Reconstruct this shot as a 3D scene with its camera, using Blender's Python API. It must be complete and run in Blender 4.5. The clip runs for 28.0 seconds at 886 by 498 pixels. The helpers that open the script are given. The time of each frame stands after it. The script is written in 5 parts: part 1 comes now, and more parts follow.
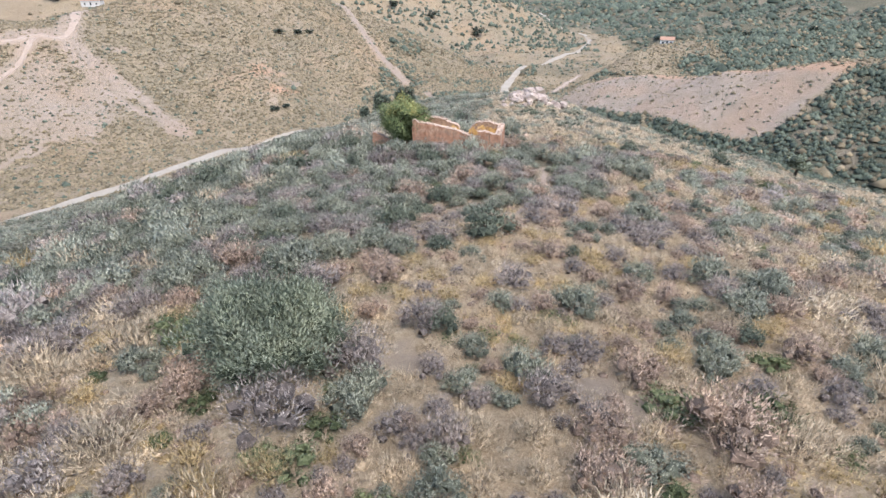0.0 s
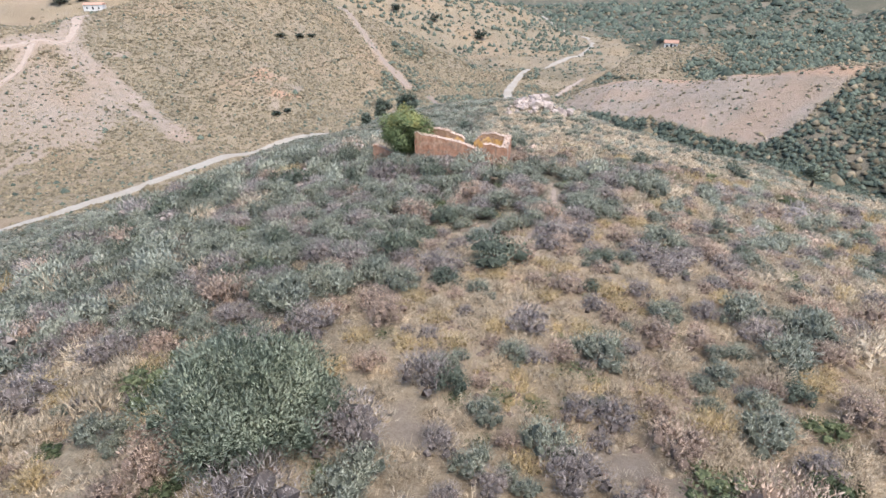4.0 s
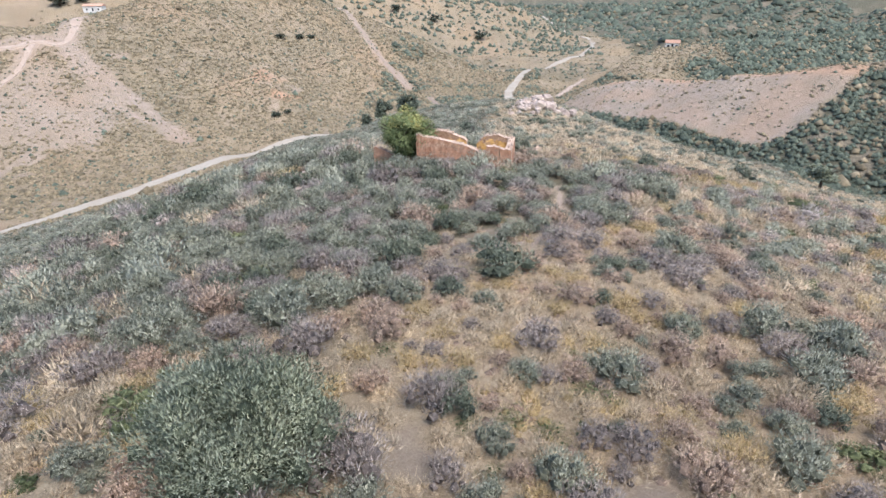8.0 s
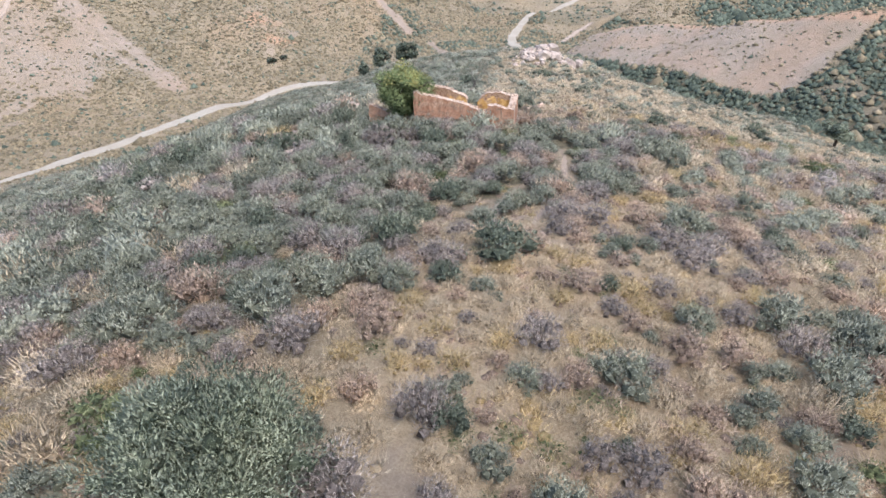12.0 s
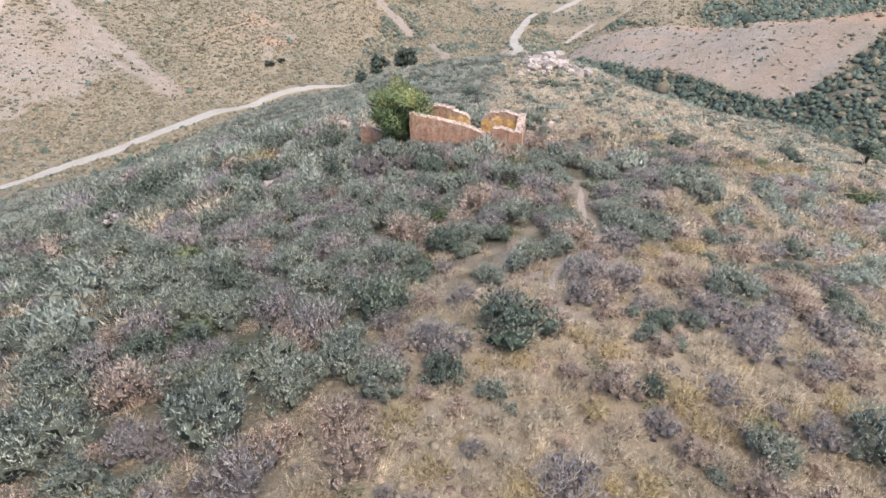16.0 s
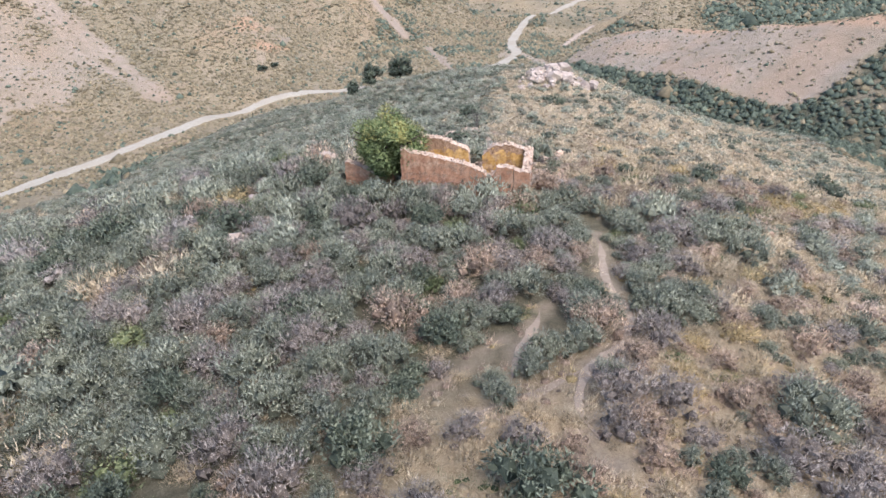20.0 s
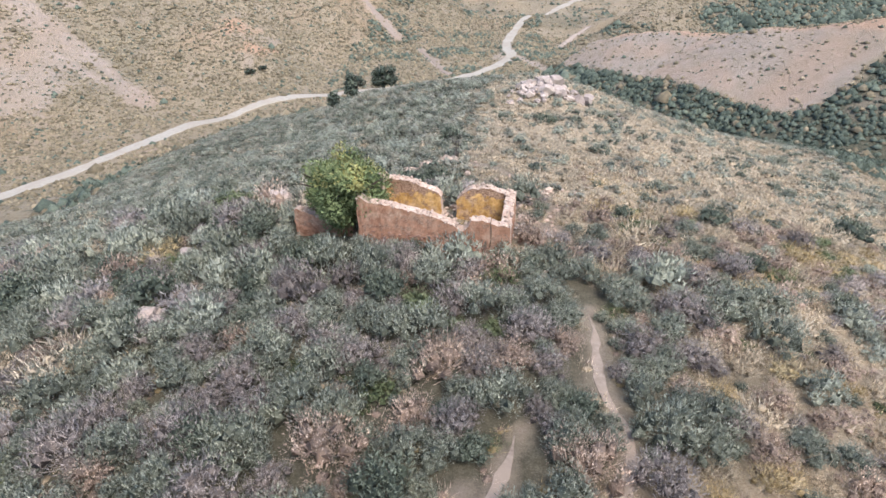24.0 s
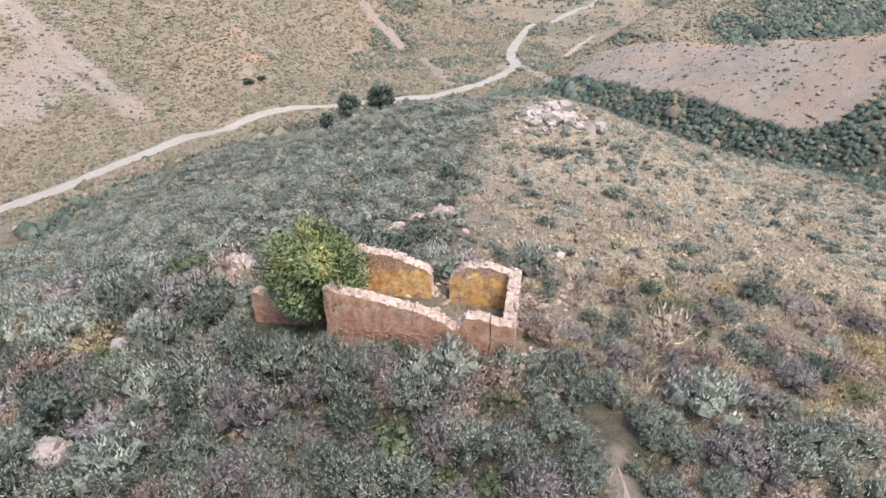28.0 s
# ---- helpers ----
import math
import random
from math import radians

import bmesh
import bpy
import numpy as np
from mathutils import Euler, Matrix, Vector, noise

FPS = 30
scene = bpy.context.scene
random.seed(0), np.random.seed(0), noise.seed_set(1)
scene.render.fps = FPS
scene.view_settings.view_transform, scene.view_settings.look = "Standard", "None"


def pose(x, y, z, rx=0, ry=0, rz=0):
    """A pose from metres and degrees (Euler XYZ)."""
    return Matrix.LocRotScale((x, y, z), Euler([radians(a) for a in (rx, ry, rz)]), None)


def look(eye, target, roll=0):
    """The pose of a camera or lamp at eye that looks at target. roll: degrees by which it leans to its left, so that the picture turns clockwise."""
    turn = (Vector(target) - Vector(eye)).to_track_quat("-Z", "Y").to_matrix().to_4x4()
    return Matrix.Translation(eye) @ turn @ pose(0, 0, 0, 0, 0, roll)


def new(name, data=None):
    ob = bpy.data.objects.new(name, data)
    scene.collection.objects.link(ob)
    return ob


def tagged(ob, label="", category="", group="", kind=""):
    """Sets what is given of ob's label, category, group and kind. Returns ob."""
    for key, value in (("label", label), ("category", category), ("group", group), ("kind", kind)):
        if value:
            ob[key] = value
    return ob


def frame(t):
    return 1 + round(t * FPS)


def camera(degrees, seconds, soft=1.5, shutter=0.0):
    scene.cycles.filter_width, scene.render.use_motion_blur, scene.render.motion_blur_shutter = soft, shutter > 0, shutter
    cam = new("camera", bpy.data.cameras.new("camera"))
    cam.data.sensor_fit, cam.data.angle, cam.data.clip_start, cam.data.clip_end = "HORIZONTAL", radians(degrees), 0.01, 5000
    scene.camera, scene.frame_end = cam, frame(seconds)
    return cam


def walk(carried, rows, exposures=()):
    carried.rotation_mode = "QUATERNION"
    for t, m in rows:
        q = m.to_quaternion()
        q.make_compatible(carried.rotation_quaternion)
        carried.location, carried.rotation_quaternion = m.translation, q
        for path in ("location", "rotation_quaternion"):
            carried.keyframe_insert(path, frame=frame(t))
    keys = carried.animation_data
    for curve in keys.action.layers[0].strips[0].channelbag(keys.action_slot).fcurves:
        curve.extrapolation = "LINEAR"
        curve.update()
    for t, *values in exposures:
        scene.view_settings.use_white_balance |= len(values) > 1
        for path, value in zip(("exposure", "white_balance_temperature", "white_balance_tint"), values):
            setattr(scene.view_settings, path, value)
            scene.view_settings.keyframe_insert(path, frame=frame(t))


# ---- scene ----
cam = camera(76.5, 28.0)
PATH = [
    (0, (1.399, -45.504, 13.983), (1.255, -43.720, 13.091), -0.10),
    (0.5, (1.418, -45.524, 13.820), (1.273, -43.739, 12.930), -0.16),
    (1, (1.387, -45.473, 13.598), (1.242, -43.688, 12.707), -0.10),
    (1.5, (1.376, -45.504, 13.371), (1.232, -43.719, 12.480), -0.09),
    (2, (1.342, -45.527, 13.252), (1.199, -43.742, 12.362), -0.16),
    (2.5, (1.317, -45.375, 13.316), (1.180, -43.590, 12.425), -0.18),
    (3, (1.282, -44.824, 13.491), (1.145, -43.037, 12.602), -0.26),
    (3.5, (1.199, -43.964, 13.838), (1.059, -42.177, 12.951), -0.32),
    (4, (1.081, -43.027, 14.131), (0.928, -41.239, 13.247), -0.25),
    (4.5, (0.996, -42.712, 14.290), (0.845, -40.926, 13.402), -0.35),
    (6.5, (0.854, -41.931, 13.825), (0.700, -40.143, 12.942), -0.44),
    (7, (0.838, -41.980, 13.761), (0.685, -40.191, 12.880), -0.41),
    (7.5, (0.838, -41.963, 13.805), (0.684, -40.174, 12.924), -0.39),
    (8, (0.843, -41.940, 13.947), (0.688, -40.152, 13.065), -0.40),
    (8.5, (0.850, -41.913, 14.066), (0.695, -40.125, 13.184), -0.35),
    (9, (0.883, -41.914, 14.177), (0.731, -40.189, 13.175), -0.38),
    (9.5, (0.916, -41.971, 14.359), (0.763, -40.271, 13.317), -0.42),
    (10, (0.941, -41.956, 14.403), (0.794, -40.257, 13.360), -0.34),
    (10.5, (0.936, -41.689, 14.401), (0.787, -39.988, 13.360), -0.37),
    (11, (0.926, -41.139, 14.399), (0.772, -39.438, 13.358), -0.35),
    (11.5, (0.899, -40.565, 14.413), (0.747, -38.865, 13.371), -0.32),
    (12, (0.880, -39.984, 14.319), (0.728, -38.283, 13.277), -0.26),
    (12.5, (0.853, -39.382, 14.204), (0.699, -37.681, 13.163), -0.30),
    (14.5, (0.598, -37.080, 14.031), (0.444, -35.379, 12.990), -0.31),
    (15, (0.567, -36.348, 14.086), (0.411, -34.649, 13.043), -0.39),
    (15.5, (0.547, -35.715, 14.189), (0.391, -34.016, 13.146), -0.43),
    (16, (0.554, -34.986, 14.272), (0.397, -33.286, 13.230), -0.42),
    (16.5, (0.521, -34.330, 14.328), (0.364, -32.630, 13.287), -0.41),
    (17, (0.442, -33.614, 14.333), (0.284, -31.913, 13.292), -0.43),
    (17.5, (0.363, -32.963, 14.362), (0.206, -31.263, 13.320), -0.41),
    (18, (0.326, -32.271, 14.363), (0.169, -30.571, 13.321), -0.50),
    (18.5, (0.245, -31.623, 14.388), (0.090, -29.923, 13.345), -0.48),
    (19, (0.197, -30.895, 14.407), (0.046, -29.195, 13.364), -0.43),
    (19.5, (0.160, -29.945, 14.469), (0.002, -28.244, 13.429), -0.43),
    (20, (0.130, -29.278, 14.534), (-0.019, -27.578, 13.491), -0.53),
    (20.5, (0.118, -28.409, 14.532), (-0.027, -26.707, 13.493), -0.38),
    (21, (0.277, -27.194, 14.521), (0.132, -25.490, 13.484), -0.31),
    (21.5, (0.562, -25.701, 14.560), (0.415, -23.997, 13.524), -0.28),
    (22, (0.939, -24.140, 14.708), (0.780, -22.437, 13.671), -0.13),
    (22.5, (1.180, -23.339, 14.930), (1.019, -21.642, 13.884), -0.26),
    (24.5, (1.198, -22.914, 14.587), (1.065, -21.215, 13.541), -0.46),
    (25, (1.197, -21.825, 14.763), (1.065, -20.120, 13.725), -0.35),
    (25.5, (1.255, -19.771, 15.085), (1.106, -18.062, 14.055), -0.38),
    (26, (1.337, -17.898, 15.467), (1.177, -16.193, 14.435), -0.19),
    (26.5, (1.377, -16.877, 15.743), (1.216, -15.177, 14.702), -0.29),
    (27, (1.361, -16.553, 15.640), (1.205, -14.853, 14.598), -0.37),
    (27.5, (1.320, -16.563, 15.300), (1.170, -14.860, 14.263), -0.35),
    (28, (1.295, -16.650, 15.055), (1.143, -14.943, 14.023), -0.44),
]
walk(cam, [(t, look(eye, target, roll)) for t, eye, target, roll in PATH], exposures=[(0, 1.79)])

# ---- light: a soft, hazy sky ----
SUN_ELEV, SUN_AZ = radians(60), radians(140)
world = bpy.data.worlds.new("sky")
scene.world = world
world.use_nodes = True
wn, wl = world.node_tree.nodes, world.node_tree.links
sky = wn.new("ShaderNodeTexSky")
sky.sky_type, sky.sun_disc = "NISHITA", False
sky.sun_elevation, sky.sun_rotation = SUN_ELEV, SUN_AZ
sky.dust_density, sky.ozone_density = 1.7, 1.5
wl.new(sky.outputs["Color"], wn["Background"].inputs["Color"])
wn["Background"].inputs["Strength"].default_value = 0.13
sun = new("sun", bpy.data.lights.new("sun", "SUN"))
sun.data.energy, sun.data.angle, sun.data.color = 1.5, radians(22), (1.0, 0.965, 0.92)
sun.matrix_world = look((0, 0, 0), (-math.sin(SUN_AZ) * math.cos(SUN_ELEV), -math.cos(SUN_AZ) * math.cos(SUN_ELEV), -math.sin(SUN_ELEV)))


# ---- materials ----
def mat(name, rough=0.9, spec=0.2):
    m = bpy.data.materials.new(name)
    m.use_nodes = True
    b = m.node_tree.nodes["Principled BSDF"]
    b.inputs["Roughness"].default_value = rough
    b.inputs["Specular IOR Level"].default_value = spec
    return m, m.node_tree.nodes, m.node_tree.links, b


def noise_node(n, l, scale, detail=6, rough=0.6, source=None):
    t = n.new("ShaderNodeTexNoise")
    t.inputs["Scale"].default_value, t.inputs["Detail"].default_value, t.inputs["Roughness"].default_value = scale, detail, rough
    if source is None:
        source = n.new("ShaderNodeTexCoord").outputs["Object"]
    l.new(source, t.inputs["Vector"])
    return t.outputs["Fac"]


def ramp(n, l, fac, stops):
    r = n.new("ShaderNodeValToRGB")
    e = r.color_ramp.elements
    while len(e) < len(stops):
        e.new(0.5)
    for k, (p, c) in enumerate(stops):
        e[k].position, e[k].color = p, (*c, 1)
    l.new(fac, r.inputs["Fac"])
    return r.outputs["Color"]


def mix(n, l, fac, a, b, blend="MIX"):
    m = n.new("ShaderNodeMix")
    m.data_type, m.blend_type = "RGBA", blend
    for src, sock in ((fac, m.inputs["Factor"]), (a, m.inputs["A"]), (b, m.inputs["B"])):
        sock = {"Factor": m.inputs[0], "A": m.inputs[6], "B": m.inputs[7]}[sock.name] if True else sock
        if isinstance(src, (int, float)):
            sock.default_value = src
        elif isinstance(src, tuple):
            sock.default_value = (*src, 1)
        else:
            l.new(src, sock)
    return m.outputs[2]


def bump(n, l, b, height, strength, distance):
    k = n.new("ShaderNodeBump")
    k.inputs["Strength"].default_value, k.inputs["Distance"].default_value = strength, distance
    l.new(height, k.inputs["Height"])
    l.new(k.outputs["Normal"], b.inputs["Normal"])


def mat_ground():
    m, n, l, b = mat("earth_and_dry_grass", 0.95, 0.1)
    zone = n.new("ShaderNodeVertexColor")
    zone.layer_name = "zone"
    sep = n.new("ShaderNodeSeparateColor")
    l.new(zone.outputs["Color"], sep.inputs["Color"])
    coarse = noise_node(n, l, 2.2, 8, 0.7)
    litter = noise_node(n, l, 16.0, 8, 0.85)
    lit = n.new("ShaderNodeMath")
    lit.operation = "MULTIPLY_ADD"
    l.new(litter, lit.inputs[0])
    lit.inputs[1].default_value = 1.25
    sh = n.new("ShaderNodeMath")
    sh.operation = "MULTIPLY_ADD"
    l.new(coarse, sh.inputs[0])
    sh.inputs[1].default_value, sh.inputs[2].default_value = 0.65, -0.42
    l.new(sh.outputs[0], lit.inputs[2])
    fine = lit.outputs[0]
    mid = noise_node(n, l, 0.35, 6, 0.6)
    wide = noise_node(n, l, 0.05, 5, 0.55)
    soil = ramp(n, l, fine, [(0.3, (0.09, 0.07, 0.048)), (0.5, (0.152, 0.123, 0.086)), (0.72, (0.225, 0.187, 0.14))])
    bare = mix(n, l, mid, ramp(n, l, wide, [(0.35, (0.31, 0.232, 0.185)), (0.6, (0.325, 0.262, 0.225)), (0.75, (0.28, 0.226, 0.19))]), soil)
    straw = ramp(n, l, fine, [(0.3, (0.2, 0.158, 0.115)), (0.5, (0.345, 0.28, 0.208)), (0.7, (0.48, 0.41, 0.32))])
    # Ground under dark scrub; its near-black colour also paints shade between the shrubs.
    dark = ramp(n, l, fine, [(0.3, (0.035, 0.036, 0.024)), (0.52, (0.07, 0.068, 0.048)), (0.72, (0.135, 0.12, 0.085))])
    c = mix(n, l, sep.outputs["Green"], soil, straw)
    tint = ramp(n, l, noise_node(n, l, 0.022, 5, 0.6), [(0.32, (0.72, 0.74, 0.70)), (0.5, (0.93, 0.9, 0.83)), (0.66, (1.03, 0.92, 0.78))])
    c = mix(n, l, 0.8, c, tint, "MULTIPLY")
    c = mix(n, l, sep.outputs["Blue"], c, dark)
    c = mix(n, l, sep.outputs["Red"], c, bare)
    c = mix(n, l, zone.outputs["Alpha"], c, ramp(n, l, fine, [(0.3, (0.19, 0.11, 0.068)), (0.5, (0.29, 0.178, 0.116)), (0.72, (0.37, 0.257, 0.18))]))
    l.new(c, b.inputs["Base Color"])
    bump(n, l, b, fine, 0.8, 0.2)
    return m


def mat_plant(name, low, mid_, high, dry=None, gloss=0.15):
    m, n, l, b = mat(name, 0.75, gloss)
    tone = n.new("ShaderNodeAttribute")
    tone.attribute_name = "tone"
    isl = n.new("ShaderNodeNewGeometry").outputs["Random Per Island"]
    add = n.new("ShaderNodeMath")
    add.operation = "MULTIPLY_ADD"
    l.new(isl, add.inputs[0])
    add.inputs[1].default_value = 0.2
    half = n.new("ShaderNodeMath")
    half.operation = "MULTIPLY"
    l.new(tone.outputs["Fac"], half.inputs[0])
    half.inputs[1].default_value = 0.8
    l.new(half.outputs[0], add.inputs[2])
    c = ramp(n, l, add.outputs[0], [(0.1, low), (0.5, mid_), (0.9, high)])
    if dry:
        c = mix(n, l, ramp(n, l, isl, [(0.80, (0, 0, 0)), (0.84, (1, 1, 1))]), c, dry)
    f = noise_node(n, l, 22.0, 4, 0.75, n.new("ShaderNodeNewGeometry").outputs["Position"])
    c = mix(n, l, 0.85, c, ramp(n, l, f, [(0.32, (0.55, 0.55, 0.55)), (0.5, (1.0, 1.0, 1.0)), (0.68, (1.38, 1.38, 1.38))]), "MULTIPLY")
    where = n.new("ShaderNodeNewGeometry").outputs["Position"]
    patch = noise_node(n, l, 0.75, 2, 0.5, where)
    c = mix(n, l, 1.0, c, ramp(n, l, patch, [(0.3, (0.76, 0.78, 0.8)), (0.5, (1.0, 1.0, 1.0)), (0.7, (1.26, 1.22, 1.16))]), "MULTIPLY")
    l.new(c, b.inputs["Base Color"])
    thin = n.new("ShaderNodeBsdfTranslucent")
    l.new(c, thin.inputs["Color"])
    both_ = n.new("ShaderNodeMixShader")
    both_.inputs[0].default_value = 0.22
    l.new(b.outputs[0], both_.inputs[1])
    l.new(thin.outputs[0], both_.inputs[2])
    l.new(both_.outputs[0], n["Material Output"].inputs["Surface"])
    return m


def mat_stone(name, stops, scale=6.0, dirt=None, strength=0.6):
    m, n, l, b = mat(name, 0.9, 0.2)
    fine = noise_node(n, l, scale, 8, 0.68)
    wide = noise_node(n, l, scale * 0.13, 4, 0.6)
    rnd = n.new("ShaderNodeObjectInfo").outputs["Random"]
    c = ramp(n, l, fine, stops)
    if dirt:
        c = mix(n, l, ramp(n, l, wide, [(0.45, (0, 0, 0)), (0.62, (1, 1, 1))]), c, dirt)
    h = n.new("ShaderNodeHueSaturation")
    k = n.new("ShaderNodeMapRange")
    l.new(rnd, k.inputs[0])
    k.inputs[3].default_value, k.inputs[4].default_value = 0.75, 1.2
    l.new(k.outputs[0], h.inputs["Value"])
    l.new(c, h.inputs["Color"])
    l.new(h.outputs["Color"], b.inputs["Base Color"])
    bump(n, l, b, fine, strength, 0.06)
    return m


def mat_wall(name, stops, masonry, patch, shed):
    """Old wall plaster with rain streaks, pale patches, and masonry showing where it has fallen away above about shed metres."""
    m, n, l, b = mat(name, 0.9, 0.15)
    at = n.new("ShaderNodeTexCoord").outputs["Object"]
    tall = n.new("ShaderNodeMapping")
    tall.inputs["Scale"].default_value = (1.0, 1.0, 0.45)
    l.new(at, tall.inputs["Vector"])
    fine = noise_node(n, l, 7.0, 8, 0.7)
    streak = noise_node(n, l, 2.2, 7, 0.65, tall.outputs["Vector"])
    wide = noise_node(n, l, 1.3, 5, 0.65)
    c = ramp(n, l, streak, stops)
    c = mix(n, l, ramp(n, l, wide, [(0.52, (0, 0, 0)), (0.66, (0.75, 0.75, 0.75))]), c, patch)
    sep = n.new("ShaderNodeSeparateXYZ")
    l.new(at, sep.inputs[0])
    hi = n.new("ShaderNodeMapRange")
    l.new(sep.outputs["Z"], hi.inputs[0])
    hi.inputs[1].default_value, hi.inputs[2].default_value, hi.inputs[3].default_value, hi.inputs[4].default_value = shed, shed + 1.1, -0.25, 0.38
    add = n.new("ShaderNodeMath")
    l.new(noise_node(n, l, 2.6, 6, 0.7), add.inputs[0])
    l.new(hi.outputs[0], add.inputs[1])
    stones = n.new("ShaderNodeTexVoronoi")
    stones.feature = "DISTANCE_TO_EDGE"
    stones.inputs["Scale"].default_value = 7.5
    flat = n.new("ShaderNodeMapping")
    flat.inputs["Scale"].default_value = (1.0, 1.0, 1.7)
    l.new(at, flat.inputs["Vector"])
    l.new(flat.outputs["Vector"], stones.inputs["Vector"])
    joint = ramp(n, l, stones.outputs["Distance"], [(0.02, (0.5, 0.45, 0.42)), (0.14, (1, 1, 1))])
    rough_ = mix(n, l, 1.0, mix(n, l, fine, masonry, patch), joint, "MULTIPLY")
    stain = noise_node(n, l, 3.4, 9, 0.75)
    c = mix(n, l, 0.8, c, ramp(n, l, stain, [(0.36, (0.5, 0.44, 0.4)), (0.5, (0.95, 0.93, 0.9)), (0.64, (1.2, 1.2, 1.2))]), "MULTIPLY")
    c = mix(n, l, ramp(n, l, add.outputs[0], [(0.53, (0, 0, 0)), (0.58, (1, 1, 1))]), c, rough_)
    worn = noise_node(n, l, 1.9, 8, 0.7)
    c = mix(n, l, ramp(n, l, worn, [(0.53, (0, 0, 0)), (0.59, (0.85, 0.85, 0.85))]), c, rough_)
    c = mix(n, l, 0.7, c, ramp(n, l, fine, [(0.3, (0.68, 0.66, 0.64)), (0.5, (1, 1, 1)), (0.7, (1.25, 1.25, 1.25))]), "MULTIPLY")
    l.new(c, b.inputs["Base Color"])
    bump(n, l, b, fine, 0.7, 0.05)
    return m


# ---- the lie of the land: crest lines (x, y, z), flank slope and roundness ----
RIDGES = []
# the spur with the ruin
RIDGES += [([(0, -400, 60), (0, -120, 13), (0, -60, 7.6), (1, -35, 4.3), (2, -21, 2.3), (2, -10, 0.25), (-0.5, 2, 0.05), (3, 12, -0.9), (8, 30, -3.6), (8.5, 44, -4.9), (8.5, 55, -5.4), (7, 66, -8.6), (3, 90, -22), (0, 125, -36), (0, 160, -44)], 0.5, 36)]
RIDGES += [([(6, -16, 0.2), (21, 1, -2.9), (36, 20, -8.2), (37, 61, -23), (46, 94, -36), (52, 118, -42)], 0.5, 20)]
RIDGES += [([(-14, -8, -1.5), (-32, -2, -6.1), (-46, 9, -11.2), (-62, 24, -18.5), (-80, 50, -31)], 0.5, 22)]
RIDGES += [([(2, 42, -5.4), (-17, 57, -10.0), (-28, 57, -14.2)], 0.5, 14)]
# the hill across the valley, its saddle, and the spur with the steep lane
RIDGES += [([(-520, 60, 60), (-350, 110, 26), (-260, 160, 4), (-192, 195, -9), (-172, 252, 3), (-130, 320, 3), (-95, 345, -9)], 0.47, 14)]
RIDGES += [([(-95, 345, -9), (-62, 300, -29), (-20, 268, -43)], 0.47, 14)]
RIDGES += [([(-165, 250, -9), (-128, 225, -19), (-103, 204, -29), (-84, 178, -41)], 0.42, 14)]
RIDGES += [([(-192, 195, -9), (-155, 166, -24), (-112, 146, -38.5), (-98, 138, -43)], 0.36, 22)]
# the hill with dotted trees behind it
RIDGES += [([(-600, 520, 70), (-250, 520, 18), (-100, 600, 4), (10, 660, -16), (70, 700, -44)], 0.40, 30)]
# the bare cut and the hill that it belongs to
RIDGES += [([(34, 215, -40), (42, 208, -31), (50, 199, -25.5), (57, 191, -23), (72, 172, -20.6), (86, 150, -17.3), (106, 132, -12), (150, 112, -3), (230, 80, 13), (400, 30, 40)], 0.56, 8)]
# the hills beyond the cut
RIDGES += [([(78, 350, -51), (84, 315, -36), (98, 292, -23), (150, 282, -18), (212, 305, -8), (300, 322, 6), (500, 330, 30)], 0.42, 18)]
RIDGES += [([(105, 560, -50), (180, 505, -29), (262, 560, -22), (400, 620, -4), (700, 600, 30)], 0.36, 30)]
RIDGES += [([(140, 1180, -56), (260, 1000, -34), (500, 940, -6), (1000, 900, 40)], 0.3, 60)]
RIDGES += [([(-900, 1000, 60), (-300, 1080, 0), (-60, 1150, -40)], 0.3, 60)]
RIDGES += [([(-2400, 1500, 160), (-500, 2100, 60), (200, 2300, 30), (900, 2100, 80), (2400, 1500, 160)], 0.2, 120)]


def lattice(ix, iy, seed):
    n = (ix.astype(np.int64) * 374761393 + iy.astype(np.int64) * 668265263 + seed * 974711) & 0x7FFFFFFF
    n = ((n ^ (n >> 13)) * 1274126177) & 0x7FFFFFFF
    return ((n ^ (n >> 16)) & 0xFFFF) / 65535.0


def grain(x, y, size, seed=1):
    """Smooth noise from 0 to 1 with patches of that size in metres."""
    u, v = x / size, y / size
    iu, iv = np.floor(u), np.floor(v)
    fu, fv = u - iu, v - iv
    fu, fv = fu * fu * (3 - 2 * fu), fv * fv * (3 - 2 * fv)
    a, b = lattice(iu, iv, seed), lattice(iu + 1, iv, seed)
    c, d = lattice(iu, iv + 1, seed), lattice(iu + 1, iv + 1, seed)
    return (a + (b - a) * fu) * (1 - fv) + (c + (d - c) * fu) * fv


def nearest(x, y, nodes):
    """Distance from points to a polyline, and the height of the line at the foot."""
    best, foot = np.full(x.shape, 1e12), np.zeros(x.shape)
    for p, q in zip(nodes[:-1], nodes[1:]):
        dx, dy = q[0] - p[0], q[1] - p[1]
        t = np.clip(((x - p[0]) * dx + (y - p[1]) * dy) / (dx * dx + dy * dy), 0, 1)
        d = (x - p[0] - t * dx) ** 2 + (y - p[1] - t * dy) ** 2
        near = d < best
        best = np.where(near, d, best)
        if len(p) > 2:
            foot = np.where(near, p[2] + t * (q[2] - p[2]), foot)
    return np.sqrt(best), foot


